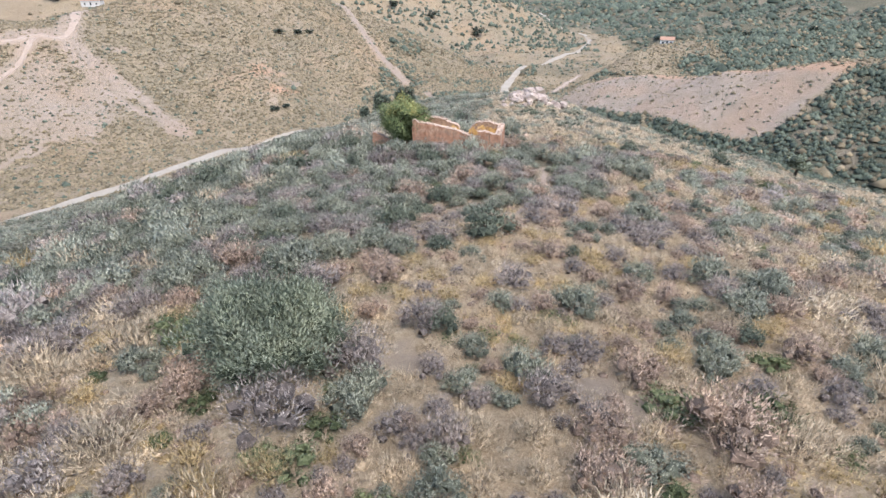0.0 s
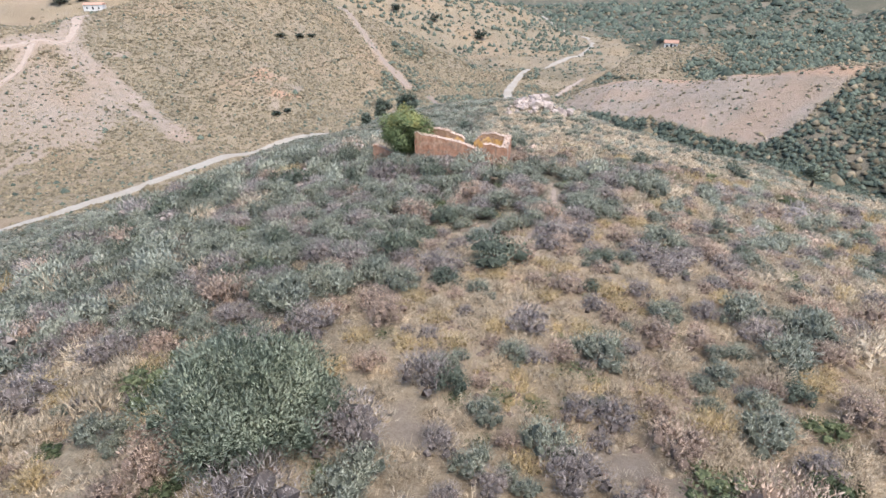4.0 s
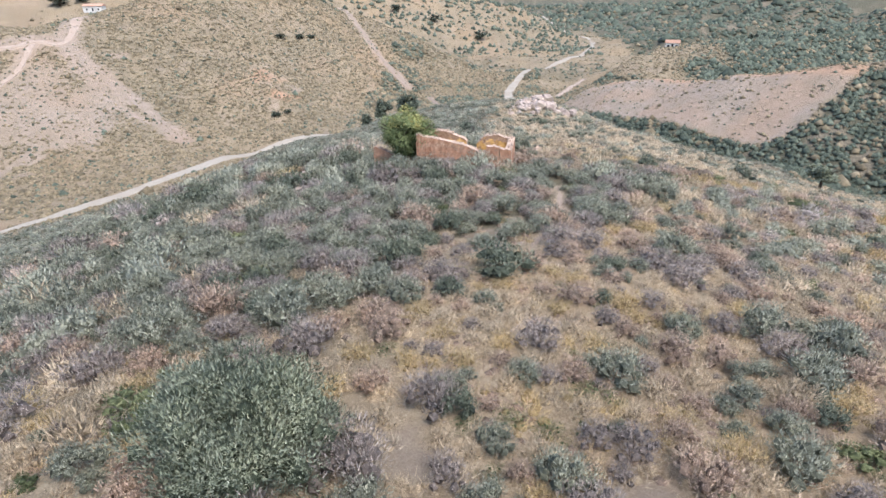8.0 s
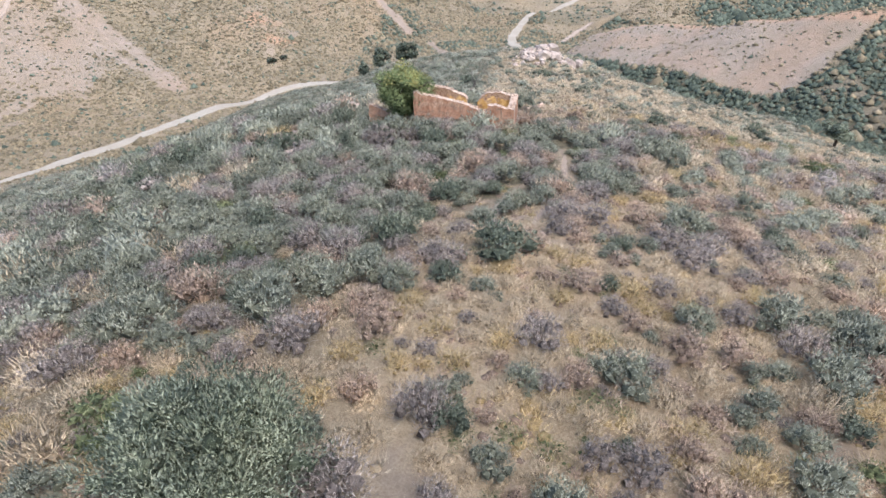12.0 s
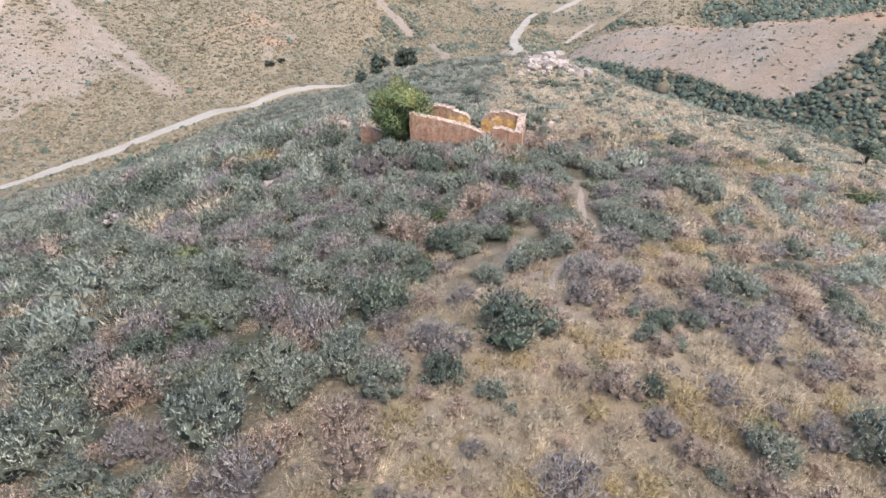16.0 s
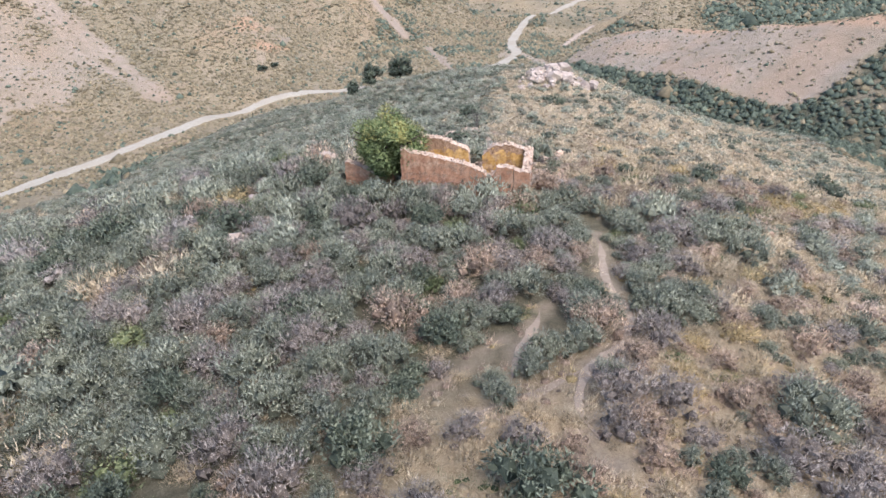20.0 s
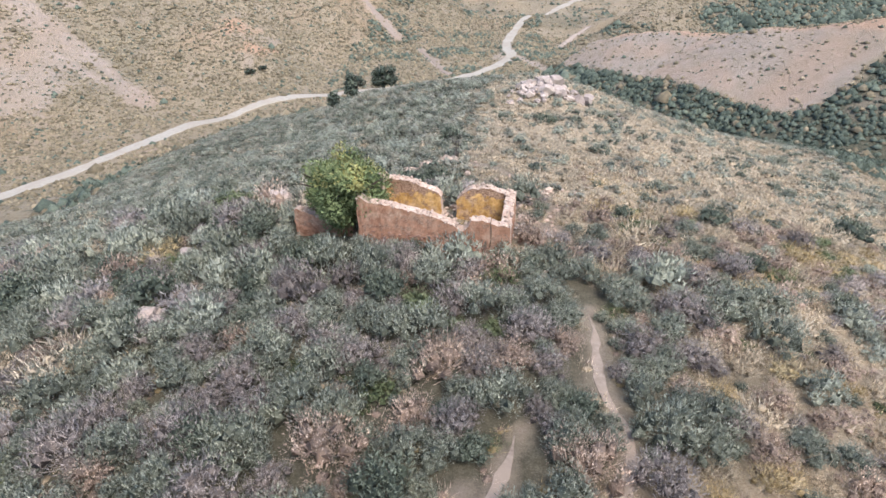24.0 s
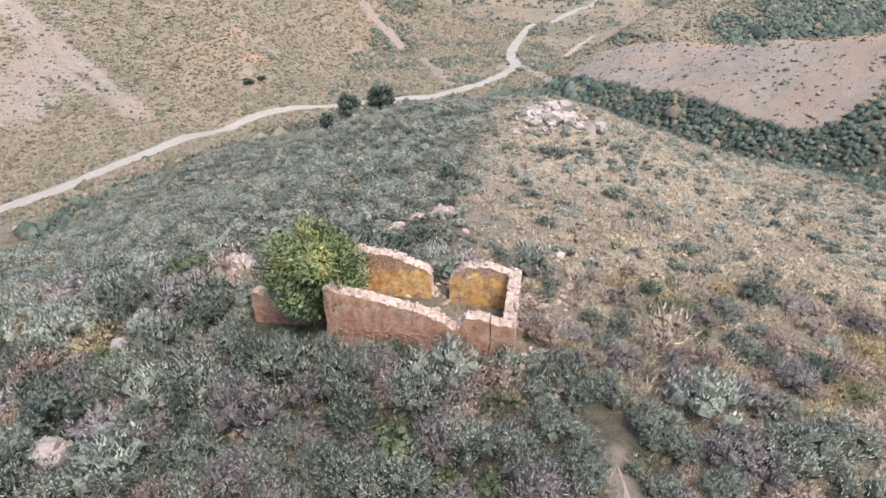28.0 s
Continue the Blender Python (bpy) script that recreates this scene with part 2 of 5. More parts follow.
def land(x, y):
    """Height of the ground."""
    x, y = np.asarray(x, float), np.asarray(y, float)
    floor = -43.5 - 0.012 * np.clip(y - 180, -100, 900) + 0.06 * np.clip(140 - y, 0, 60)
    soft = 1.4
    total, top = np.zeros(x.shape), None
    heights = [floor]
    for nodes, slope, round_ in RIDGES:
        d, foot = nearest(x, y, nodes)
        heights.append(foot - slope * (np.sqrt(d * d + round_ * round_) - round_))
    top = np.max(heights, axis=0)
    for h in heights:
        total = total + np.exp((h - top) / soft)
    z = top + soft * np.log(total)
    # the hollow below the shoulder
    z = z - 4.6 * np.exp(-(((x - 37) / 17) ** 2) - ((y - 59) / 25) ** 2)
    z = z - 1.6 * np.exp(-(((x - 22) / 9) ** 2) - ((y - 56) / 14) ** 2)
    z = z - 2.1 * np.exp(-(((x + 39) / 13) ** 2) - ((y - 15) / 11) ** 2)
    z = z + 1.3 * np.exp(-(((x + 62) / 10) ** 2) - ((y - 8) / 10) ** 2)
    # the hump of the rock outcrop
    z = z + 1.5 * np.exp(-(((x - 7.8) / 1.9) ** 2) - ((y - 42.4) / 1.9) ** 2)
    far = np.clip((np.hypot(x, y) - 60) / 120, 0, 1)
    z = z + (grain(x, y, 38, 3) - 0.5) * 7 * far + (grain(x, y, 15, 4) - 0.5) * 2.6 * far + (grain(x, y, 260, 8) - 0.5) * 30 * np.clip((np.hypot(x, y) - 500) / 500, 0, 1)
    z = z + (grain(x, y, 7, 5) - 0.5) * 0.5 + (grain(x, y, 2.3, 6) - 0.5) * 0.22
    return z


# ---- scatter and mesh helpers ----
rng = np.random.default_rng(7)


def tri_mesh(name, tris, tone=None, normals=None):
    """A mesh from an (n, 3, 3) array of loose triangles."""
    n = len(tris)
    me = bpy.data.meshes.new(name)
    me.vertices.add(3 * n)
    me.vertices.foreach_set("co", np.ascontiguousarray(tris, dtype=np.float32).ravel())
    me.loops.add(3 * n)
    me.loops.foreach_set("vertex_index", np.arange(3 * n, dtype=np.int32))
    me.polygons.add(n)
    me.polygons.foreach_set("loop_start", np.arange(0, 3 * n, 3, dtype=np.int32))
    if tone is not None:
        a = me.attributes.new("tone", "FLOAT", "FACE")
        a.data.foreach_set("value", np.ascontiguousarray(tone, dtype=np.float32))
    if normals is not None:
        a = me.attributes.new("custom_normal", "FLOAT_VECTOR", "POINT")
        a.data.foreach_set("vector", np.ascontiguousarray(normals, dtype=np.float32).ravel())
    me.update(calc_edges=True)
    return me


def unit(v):
    return v / (np.linalg.norm(v, axis=-1, keepdims=True) + 1e-9)


def twiggy(n, ln, wide, seed, spread=0.9):
    """Stalks that fan out from the root."""
    r = np.random.default_rng(seed)
    az, lean = r.uniform(0, 2 * math.pi, n), np.abs(r.normal(0, 0.5, n)) * spread
    d = np.stack([np.cos(az) * np.sin(lean), np.sin(az) * np.sin(lean), np.cos(lean)], 1)
    root = np.stack([r.normal(0, 0.16, n), r.normal(0, 0.16, n), np.zeros(n)], 1)
    base = root + d * (ln * r.uniform(0.0, 0.55, (n, 1)))
    side = unit(np.cross(d, r.normal(size=(n, 3)))) * wide * r.uniform(0.6, 1.4, (n, 1))
    tip = base + (d + r.normal(size=(n, 3)) * 0.12) * (ln * r.uniform(0.3, 0.6, (n, 1)))
    return np.stack([base - side / 2, base + side / 2, tip], 1)


CAP = [(math.cos(k * 2 * math.pi / 5) * c, math.sin(k * 2 * math.pi / 5) * c, s) for c, s in ((1.0, -0.15), (0.72, 0.62)) for k in range(5)] + [(0, 0, 1.0)]
CAP_F = [(k, (k + 1) % 5, 5 + k) for k in range(5)] + [((k + 1) % 5, 5 + (k + 1) % 5, 5 + k) for k in range(5)] + [(5 + k, 5 + (k + 1) % 5, 10) for k in range(5)]


def faced(t, want):
    """Triangles wound so that they face the wanted way."""
    away = (np.cross(t[:, 1] - t[:, 0], t[:, 2] - t[:, 0]) * want.mean(1)).sum(1) < 0
    t[away], want[away] = t[away][:, ::-1], want[away][:, ::-1]
    return t


def corners(want):
    """One normal for all three corners of each triangle."""
    return np.repeat(want[:, None], 3, 1)


def bush(n, leaf, wide, seed, lobes=9, rz=0.85, up=0.6, lift=0.3, core=0.72, ball=False):
    """A cushion about one metre in radius: uneven rounded lobes, each closed by overlapping upright sprigs round a
    twiggy heart, darkened to paint in the shade inside.
    Returns the triangles, their soft crown normals, and a tone of their own."""
    r = np.random.default_rng(seed)
    if ball:
        lc = unit(r.normal(size=(lobes, 3))) * r.uniform(0.3, 0.74, (lobes, 1))
        lr = r.uniform(0.2, 0.34, lobes)
    else:
        k = np.arange(lobes)
        az = k * 2.4 + r.uniform(-0.5, 0.5, lobes)
        far = np.sqrt((k + 0.3) / lobes) * 0.74 * r.uniform(0.8, 1.15, lobes)
        lr = r.uniform(0.85, 1.25, lobes) * 0.86 / math.sqrt(lobes) + 0.06
        lc = np.stack([np.cos(az) * far, np.sin(az) * far, (0.16 + 0.66 * (1 - far ** 2) * r.uniform(0.65, 1.1, lobes)) * rz], 1)
    cap, face = np.array(CAP), np.array(CAP_F)
    shade = r.random(lobes)
    hearts, hn, ht = [], [], []
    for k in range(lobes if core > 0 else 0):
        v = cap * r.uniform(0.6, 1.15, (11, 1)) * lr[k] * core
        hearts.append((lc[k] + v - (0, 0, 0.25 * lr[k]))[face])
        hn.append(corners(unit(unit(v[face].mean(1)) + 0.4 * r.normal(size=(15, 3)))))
        # Hearts toned far below the leaves: the shade inside the bush, painted in.
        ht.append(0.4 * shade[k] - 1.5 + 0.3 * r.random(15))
    w = r.choice(lobes, n * 3, p=lr ** 2 / (lr ** 2).sum())
    d = unit(r.normal(size=(n * 3, 3)) + (0, 0, 0.0 if ball else 0.45))
    p = lc[w] + d * (lr[w] * r.uniform(0.6, 1.2, n * 3))[:, None]
    gap = np.linalg.norm(p[:, None] - lc[None], axis=2) - lr[None] * 0.58
    free = (gap.min(1) > 0) & ((p[:, 2] > 0.02) | ball)
    w, d, p = w[free][:n], d[free][:n], p[free][:n]
    m = len(p)
    out = unit(unit(np.cross(d, r.normal(size=(m, 3)))) * 0.55 + d * (lift + 0.35 * r.random((m, 1))) + (0, 0, up))
    side = unit(np.cross(out, d) + 0.5 * r.normal(size=(m, 3)))
    k = r.uniform(0.65, 1.4, (m, 1))
    leaves = np.stack([p - side * wide * k / 2, p + side * wide * k / 2, p + out * leaf * k], 1)
    want = corners(unit(d + (0, 0, 0.1) + 0.45 * r.normal(size=(m, 3))))
    tone = 0.65 * shade[w] + 0.35 * r.random(m)
    t = np.concatenate(hearts + [leaves])
    if not ball:
        t[:, :, 2] = np.maximum(t[:, :, 2], -0.05)
    want = np.concatenate(hn + [want])
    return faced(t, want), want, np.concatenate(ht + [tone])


def mound(seed, sides=5):
    """A small rounded clump for slopes that stay far off."""
    r = np.random.default_rng(seed)
    ring = [(math.cos(k * 2 * math.pi / sides) * q, math.sin(k * 2 * math.pi / sides) * q, 0.0) for k, q in enumerate(r.uniform(0.7, 1.25, sides))]
    top = (r.uniform(-0.25, 0.25), r.uniform(-0.25, 0.25), 0.85)
    t = np.array([(ring[k], ring[(k + 1) % sides], top) for k in range(sides)])
    want = unit(t + (0, 0, 0.12))
    return faced(t, want), want, r.random(sides) * 0.4


def tussock(n, ln, wide, seed, spread=0.75, root=0.3):
    """A soft clump of fine upright blades, paler to the rim, round a low core with shade painted into its tone."""
    r = np.random.default_rng(seed)
    az, lean = r.uniform(0, 2 * math.pi, n), np.clip(np.abs(r.normal(0, 0.6, n)) * spread, 0, 1.2)
    d = np.stack([np.cos(az) * np.sin(lean), np.sin(az) * np.sin(lean), np.cos(lean)], 1)
    base = np.stack([np.cos(az), np.sin(az), np.zeros(n)], 1) * (root * np.sqrt(r.uniform(0, 1, (n, 1)))) + d * (ln * r.uniform(0.0, 0.45, (n, 1)))
    side = unit(np.cross(d, r.normal(size=(n, 3)))) * wide * r.uniform(0.6, 1.5, (n, 1))
    tip = base + (d + r.normal(size=(n, 3)) * 0.22) * (ln * r.uniform(0.35, 0.6, (n, 1)))
    t = np.stack([base - side / 2, base + side / 2, tip], 1)
    want = corners(unit(d * (0.9, 0.9, 0.4) + (0, 0, 0.7) + 0.2 * r.normal(size=(n, 3))))
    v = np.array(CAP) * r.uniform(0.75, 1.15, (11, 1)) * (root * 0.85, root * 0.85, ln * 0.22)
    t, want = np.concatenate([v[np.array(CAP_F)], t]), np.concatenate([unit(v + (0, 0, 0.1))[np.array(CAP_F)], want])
    # The core takes the darkest straw tone, as painted shade at the foot.
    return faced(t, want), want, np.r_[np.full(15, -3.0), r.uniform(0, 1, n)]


def both(a, b_):
    return tuple(np.concatenate([p, q]) for p, q in zip(a, b_))


def planted(kinds, x, y, size, tall=1.0, sink=0.03, seed=1):
    """All plants of one sort as one array of triangles: each takes a template, a turn, a size and its place on the ground."""
    r = np.random.default_rng(seed)
    z = land(x, y)
    which, turn, tone = r.integers(0, len(kinds), len(x)), r.uniform(0, 2 * math.pi, len(x)), r.random(len(x))
    out, tones, normals = [], [], []
    for k, (t, want, tip) in enumerate(kinds):
        i = np.nonzero(which == k)[0]
        c, s, g = np.cos(turn[i]), np.sin(turn[i]), size[i]
        h = g * tall * r.uniform(0.8, 1.25, len(i))
        px = (t[None, :, :, 0] * c[:, None, None] - t[None, :, :, 1] * s[:, None, None]) * g[:, None, None] + x[i, None, None]
        py = (t[None, :, :, 0] * s[:, None, None] + t[None, :, :, 1] * c[:, None, None]) * g[:, None, None] + y[i, None, None]
        pz = t[None, :, :, 2] * h[:, None, None] + z[i, None, None] - sink
        out.append(np.stack([px, py, pz], -1).reshape(-1, 3, 3))
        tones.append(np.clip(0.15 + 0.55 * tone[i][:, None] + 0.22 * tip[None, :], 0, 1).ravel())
        nx = want[None, :, :, 0] * c[:, None, None] - want[None, :, :, 1] * s[:, None, None]
        ny = want[None, :, :, 0] * s[:, None, None] + want[None, :, :, 1] * c[:, None, None]
        normals.append(np.stack([nx, ny, np.broadcast_to(want[None, :, :, 2], nx.shape)], -1).reshape(-1, 3, 3))
    return np.concatenate(out), np.concatenate(tones), np.concatenate(normals)


def spaced(x, y, size, gap=0.85):
    """Which plants stand clear of one another, the larger ones first."""
    cell, grid, keep = 1.6, {}, np.zeros(len(x), bool)
    for k in np.argsort(-size):
        px, py, s = float(x[k]), float(y[k]), float(size[k])
        i, j = int(px // cell), int(py // cell)
        if all((px - qx) ** 2 + (py - qy) ** 2 > (gap * (s + qs)) ** 2 for a in (i - 1, i, i + 1) for b in (j - 1, j, j + 1) for qx, qy, qs in grid.get((a, b), ())):
            grid.setdefault((i, j), []).append((px, py, s))
            keep[k] = True
    return keep


def stuff(name, label, category, material, kinds, x, y, size, tall=1.0, seed=1):
    tris, tone, normals = planted(kinds, x, y, size, tall, seed=seed)
    me = tri_mesh(name, tris, tone, normals)
    me.materials.append(material)
    return tagged(new(name, me), label, category, kind="stuff")


def part(name, bm, material, parent=None, label=""):
    me = bpy.data.meshes.new(name)
    bm.to_mesh(me)
    bm.free()
    me.materials.append(material)
    ob = new(name, me)
    if parent is not None:
        ob.parent = parent
    return tagged(ob, label)


def inside(x, y, poly):
    """Which points lie inside a polygon."""
    hit = np.zeros(x.shape, bool)
    for (ax, ay), (bx, by) in zip(poly, poly[1:] + poly[:1]):
        cross = ((ay > y) != (by > y)) & (x < (bx - ax) * (y - ay) / (by - ay + 1e-12) + ax)
        hit ^= cross
    return hit


def step(v, a, b):
    t = np.clip((v - a) / (b - a), 0, 1)
    return t * t * (3 - 2 * t)


# ---- ways and zones on the ground ----
ROAD = [(-112, 40), (-104, 70), (-101.3, 81), (-97.1, 92.6), (-92.5, 106), (-89, 126), (-84.5, 150), (-74, 166), (-59.8, 173.4), (-44, 176), (-25, 182.6),
        (-9.3, 193), (3.2, 214), (10.8, 232), (9.6, 258), (11.5, 290), (18, 325), (38.6, 380), (58, 415), (80, 470), (96, 535), (101, 590), (84, 640), (86, 840), (91, 1100)]
BENCH = [(14, 231), (24, 208), (30, 195), (37.4, 179), (44.6, 167), (50.8, 156), (56.3, 147), (61.1, 137), (66, 130), (70.6, 123), (74, 118.5), (80, 116.5)]
STRIP = [(36, 269), (46, 297), (57, 318)]
SADDLE = [(-215, 150), (-188, 172), (-181, 181), (-174, 188), (-185, 215), (-220, 260)]
SADDLE_DOWN = [(-181, 181), (-179, 170), (-178, 158), (-182, 130)]
SCAR = [(-173.4, 188), (-148.7, 173), (-130, 164.6), (-110.7, 149.6)]
SCAR_LOW = [(-170, 181), (-146, 164), (-137, 160), (-120.7, 154)]
LANE = [(-112, 350), (-95, 341), (-79.7, 319), (-56.5, 282), (-44, 265)]
LANE_LOW = [(-30, 243), (-14, 198)]
SPUR_PATHS = [
    ([(3.5, -18.8), (3.1, -17.9), (3.1, -17.0), (3.3, -16.2), (3.8, -15.2), (4.8, -14.1), (5.4, -12.9), (5.7, -11.7), (5.5, -10.4), (5.3, -9.2), (5.4, -7.6), (5.6, -5.9), (5.4, -4.6)], 0.16),
    ([(-2.3, 14.9), (0.6, 13.6), (2.7, 11.6), (4.0, 9.8), (5.0, 8.1), (5.4, 5.4)], 0.24),
    ([(1.1, -16.2), (1.4, -14.6), (1.8, -13.5), (2.2, -12.4), (2.4, -11.2)], 0.16),
    ([(3.6, -15.4), (2.6, -16.1), (1.9, -16.7), (0.7, -17.4), (-0.6, -18.3)], 0.12),
    ([(0.9, -13.4), (0.1, -14.6), (-0.8, -15.8), (-1.7, -16.8)], 0.14),
]
SOIL = [(-0.6, -32.6, 0.9), (4.7, -33.2, 0.9), (5.6, -34.0, 0.7), (9.4, -30.3, 0.8), (8.3, -32.9, 0.6), (-1.2, -31.6, 0.6), (3.4, -19.6, 0.8), (6.2, -18.9, 0.5), (4.6, 3.4, 1.1), (5.2, 6.3, 0.8)]
CUT = [(34, 214), (41, 205), (50, 199), (60, 191), (73, 173), (86, 151), (104, 132), (96, 124), (93.7, 123.4), (89.6, 121.4), (86, 118), (80, 115.5), (74, 117.5), (70, 122.5), (65, 129), (60, 137), (55, 146), (50, 155), (44, 166.5), (37, 178), (30, 194)]
BARE = [(-180, 178), (-172, 192), (-148, 176), (-110, 152), (-124, 145), (-132, 113), (-135, 95), (-160, 95), (-190, 120), (-180, 158)]
RAVINE = [(24, 205), (16, 185), (16, 140), (28, 95), (44, 72), (60, 50), (130, 45), (220, 90), (150, 113), (106, 131), (97, 123), (90.5, 120), (87, 116.5), (80, 114), (73, 116), (69, 121), (64, 128), (59, 136), (54, 145), (49, 154), (43, 165), (36, 177), (29, 193)]
FLANK = [(0, 40), (-47, 24), (-76, 60), (-81, 80), (-77, 98), (-72, 128), (-66, 152), (-54, 160), (-40, 166), (-10, 174), (8, 196), (14, 150), (8, 100), (3, 60)]
ORANGE = [(-107, 204), (-95, 186), (-88, 190), (-84, 206), (-92, 218), (-104, 220)]


def line_mask(x, y, nodes, half, edge):
    d, _ = nearest(x, y, nodes)
    return 1 - step(d + (grain(x, y, edge * 3 + 0.4, 21) - 0.5) * edge, half - edge * 0.5, half + edge * 0.5)


def zones(x, y):
    """Bare earth, straw and dark scrub, each from 0 to 1."""
    wob = (grain(x, y, 9, 11) - 0.5) * 8 + (grain(x, y, 2.5, 12) - 0.5) * 2
    far = np.hypot(x, y) > 75
    bare = np.zeros(x.shape)
    for nodes, half in SPUR_PATHS:
        bare = np.maximum(bare, 0.8 * line_mask(x, y, nodes, half + 0.1, 0.4))
    for px, py, pr in SOIL:
        bare = np.maximum(bare, 0.8 * (1 - step(np.hypot(x - px, (y - py) * 1.2) + (grain(x, y, 0.7, 25) - 0.5) * 0.7, pr * 0.6, pr)))
    for nodes, half, edge in ((BENCH, 2.0, 1.2), (STRIP, 2, 1.5), (SADDLE, 4.0, 3), (SADDLE_DOWN, 2.5, 2), (SCAR, 3.6, 3), (SCAR_LOW, 2, 1.5), (LANE, 3.0, 2), (LANE_LOW, 2, 1.5)):
        bare = np.maximum(bare, line_mask(x, y, nodes, half, edge))
    wx, wy = x + wob * 0.25, y + (grain(x, y, 11, 13) - 0.5) * 3
    bare = np.maximum(bare, inside(wx, wy, CUT) * 0.9)
    bare = np.maximum(bare, inside(x + (grain(x, y, 25, 19) - 0.5) * 30 + (grain(x, y, 6, 62) - 0.5) * 16, y + (grain(x, y, 17, 63) - 0.5) * 26, BARE) * (0.25 + 0.55 * step(grain(x, y, 12, 14), 0.25, 0.75)))
    bare = np.maximum(bare, inside(x + (grain(x, y, 6, 64) - 0.5) * 22, y + (grain(x, y, 7, 65) - 0.5) * 22, ORANGE) * 0.6 * step(grain(x, y, 4, 66), 0.3, 0.7))
    bare = np.maximum(bare, 0.75 * (1 - step(np.hypot((x - 8) / 7, (y - 235) / 10), 0.6, 1.1)))
    bare = np.maximum(bare, 0.25 * step(grain(x, y, 6, 15), 0.66, 0.8) * far)
    # dark scrub: the near left flank, the ravine and the shaded hills to the right
    green = step(-x + wob + 1.0 + 9 * step(y, -19, -11) * (1 - step(y, -4, 3)) - 0.25 * np.clip(-22 - y, 0, 30), -3, 7) * step(y + wob * 0.5, -34, -22) * (1 - step(y, 62, 95)) * (1 - step(-x, 42, 66))
    green = np.maximum(green, inside(x + (grain(x, y, 4, 61) - 0.5) * 9 + (grain(x, y, 1.5, 67) - 0.5) * 4, wy, FLANK) * 0.95)
    rav = inside(wx, wy, RAVINE) * 1.0
    hill = step(x - 0.1 * (y - 200) + wob, 86, 100) * step(y, 175, 215) * np.where((y > 262 - 0.3 * (x - 100) + wob * 2) & (y < 345), 0.2, 0.95) * (1 - inside(x, y, CUT))
    hill = np.maximum(hill, step(x, 112, 125) * step(y, 90, 125) * (1 - inside(x, y, CUT)) * 0.9)
    beyond = 0.85 * step(y, 640, 720) * (x > -80)
    valley = 0.5 * step(grain(x, y, 12, 17), 0.45, 0.65) * far * (x > -60) * (x < 85) * (y < 420)
    dark = np.clip(np.maximum.reduce([green * 0.9, rav, hill, valley, beyond]), 0, 1)
    straw = np.clip(0.6 + 0.4 * step(grain(x, y, 5, 18), 0.3, 0.65), 0, 1) * np.where(far, 0.3, 1.0)
    return bare, straw, dark * (1 - bare)


def rusty(x, y):
    """Reddish earth: the scarps on the far hill, and the rim of the cut."""
    a = inside(x + (grain(x, y, 9, 11) - 0.5) * 10, y + (grain(x, y, 11, 13) - 0.5) * 10, ORANGE) * step(grain(x, y, 7, 22), 0.3, 0.6)
    rim = line_mask(x, y, [(50, 199), (57, 191), (72, 172), (86, 150), (104, 131)], 3.5, 4) * 0.8
    rim = np.maximum(rim, inside(x, y, CUT) * 0.25 * step(grain(x, y, 9, 24), 0.5, 0.75))
    far = (np.hypot(x, y) > 75) * (x < 10) * 0.18 * step(grain(x, y, 22, 23), 0.6, 0.85)
    return np.maximum.reduce([a * 1.0, rim, far])


def axis(stops):
    """Grid lines: (position, spacing there) pairs, with the spacing growing evenly between."""
    out, p = [stops[0][0]], stops[0][0]
    while p < stops[-1][0]:
        p += float(np.interp(p, [s[0] for s in stops], [s[1] for s in stops]))
        out.append(p)
    return np.array(out)


GX = axis([(-2600, 200), (-700, 45), (-330, 8), (-190, 2.6), (-90, 2.2), (-36, 0.7), (-20, 0.6), (20, 0.6), (36, 0.7), (90, 1.8), (180, 3.5), (400, 14), (900, 60), (2600, 200)])
GY = axis([(-500, 60), (-90, 8), (-50, 0.6), (-40, 0.6), (20, 0.6), (60, 0.9), (100, 1.5), (240, 2.2), (360, 4), (560, 9), (1000, 35), (2600, 140)])


def build_ground():
    X, Y = np.meshgrid(GX, GY)
    Z = land(X, Y)
    ny, nx = X.shape
    me = bpy.data.meshes.new("ground")
    me.vertices.add(nx * ny)
    me.vertices.foreach_set("co", np.stack([X, Y, Z], -1).astype(np.float32).ravel())
    i = (np.arange(ny - 1)[:, None] * nx + np.arange(nx - 1)[None, :]).ravel()
    quads = np.stack([i, i + 1, i + nx + 1, i + nx], 1).astype(np.int32)
    me.loops.add(quads.size)
    me.loops.foreach_set("vertex_index", quads.ravel())
    me.polygons.add(len(quads))
    me.polygons.foreach_set("loop_start", np.arange(0, quads.size, 4, dtype=np.int32))
    me.polygons.foreach_set("use_smooth", np.ones(len(quads), bool))
    bare, straw, dark = zones(X, Y)
    col = np.stack([bare, straw, dark, rusty(X, Y)], -1).astype(np.float32)
    me.color_attributes.new("zone", "FLOAT_COLOR", "POINT").data.foreach_set("color", col.ravel())
    me.update(calc_edges=True)
    me.materials.append(M_GROUND)
    return tagged(new("ground", me), "dry hillside of stony earth, straw grass and scrub", "ground", kind="structure")


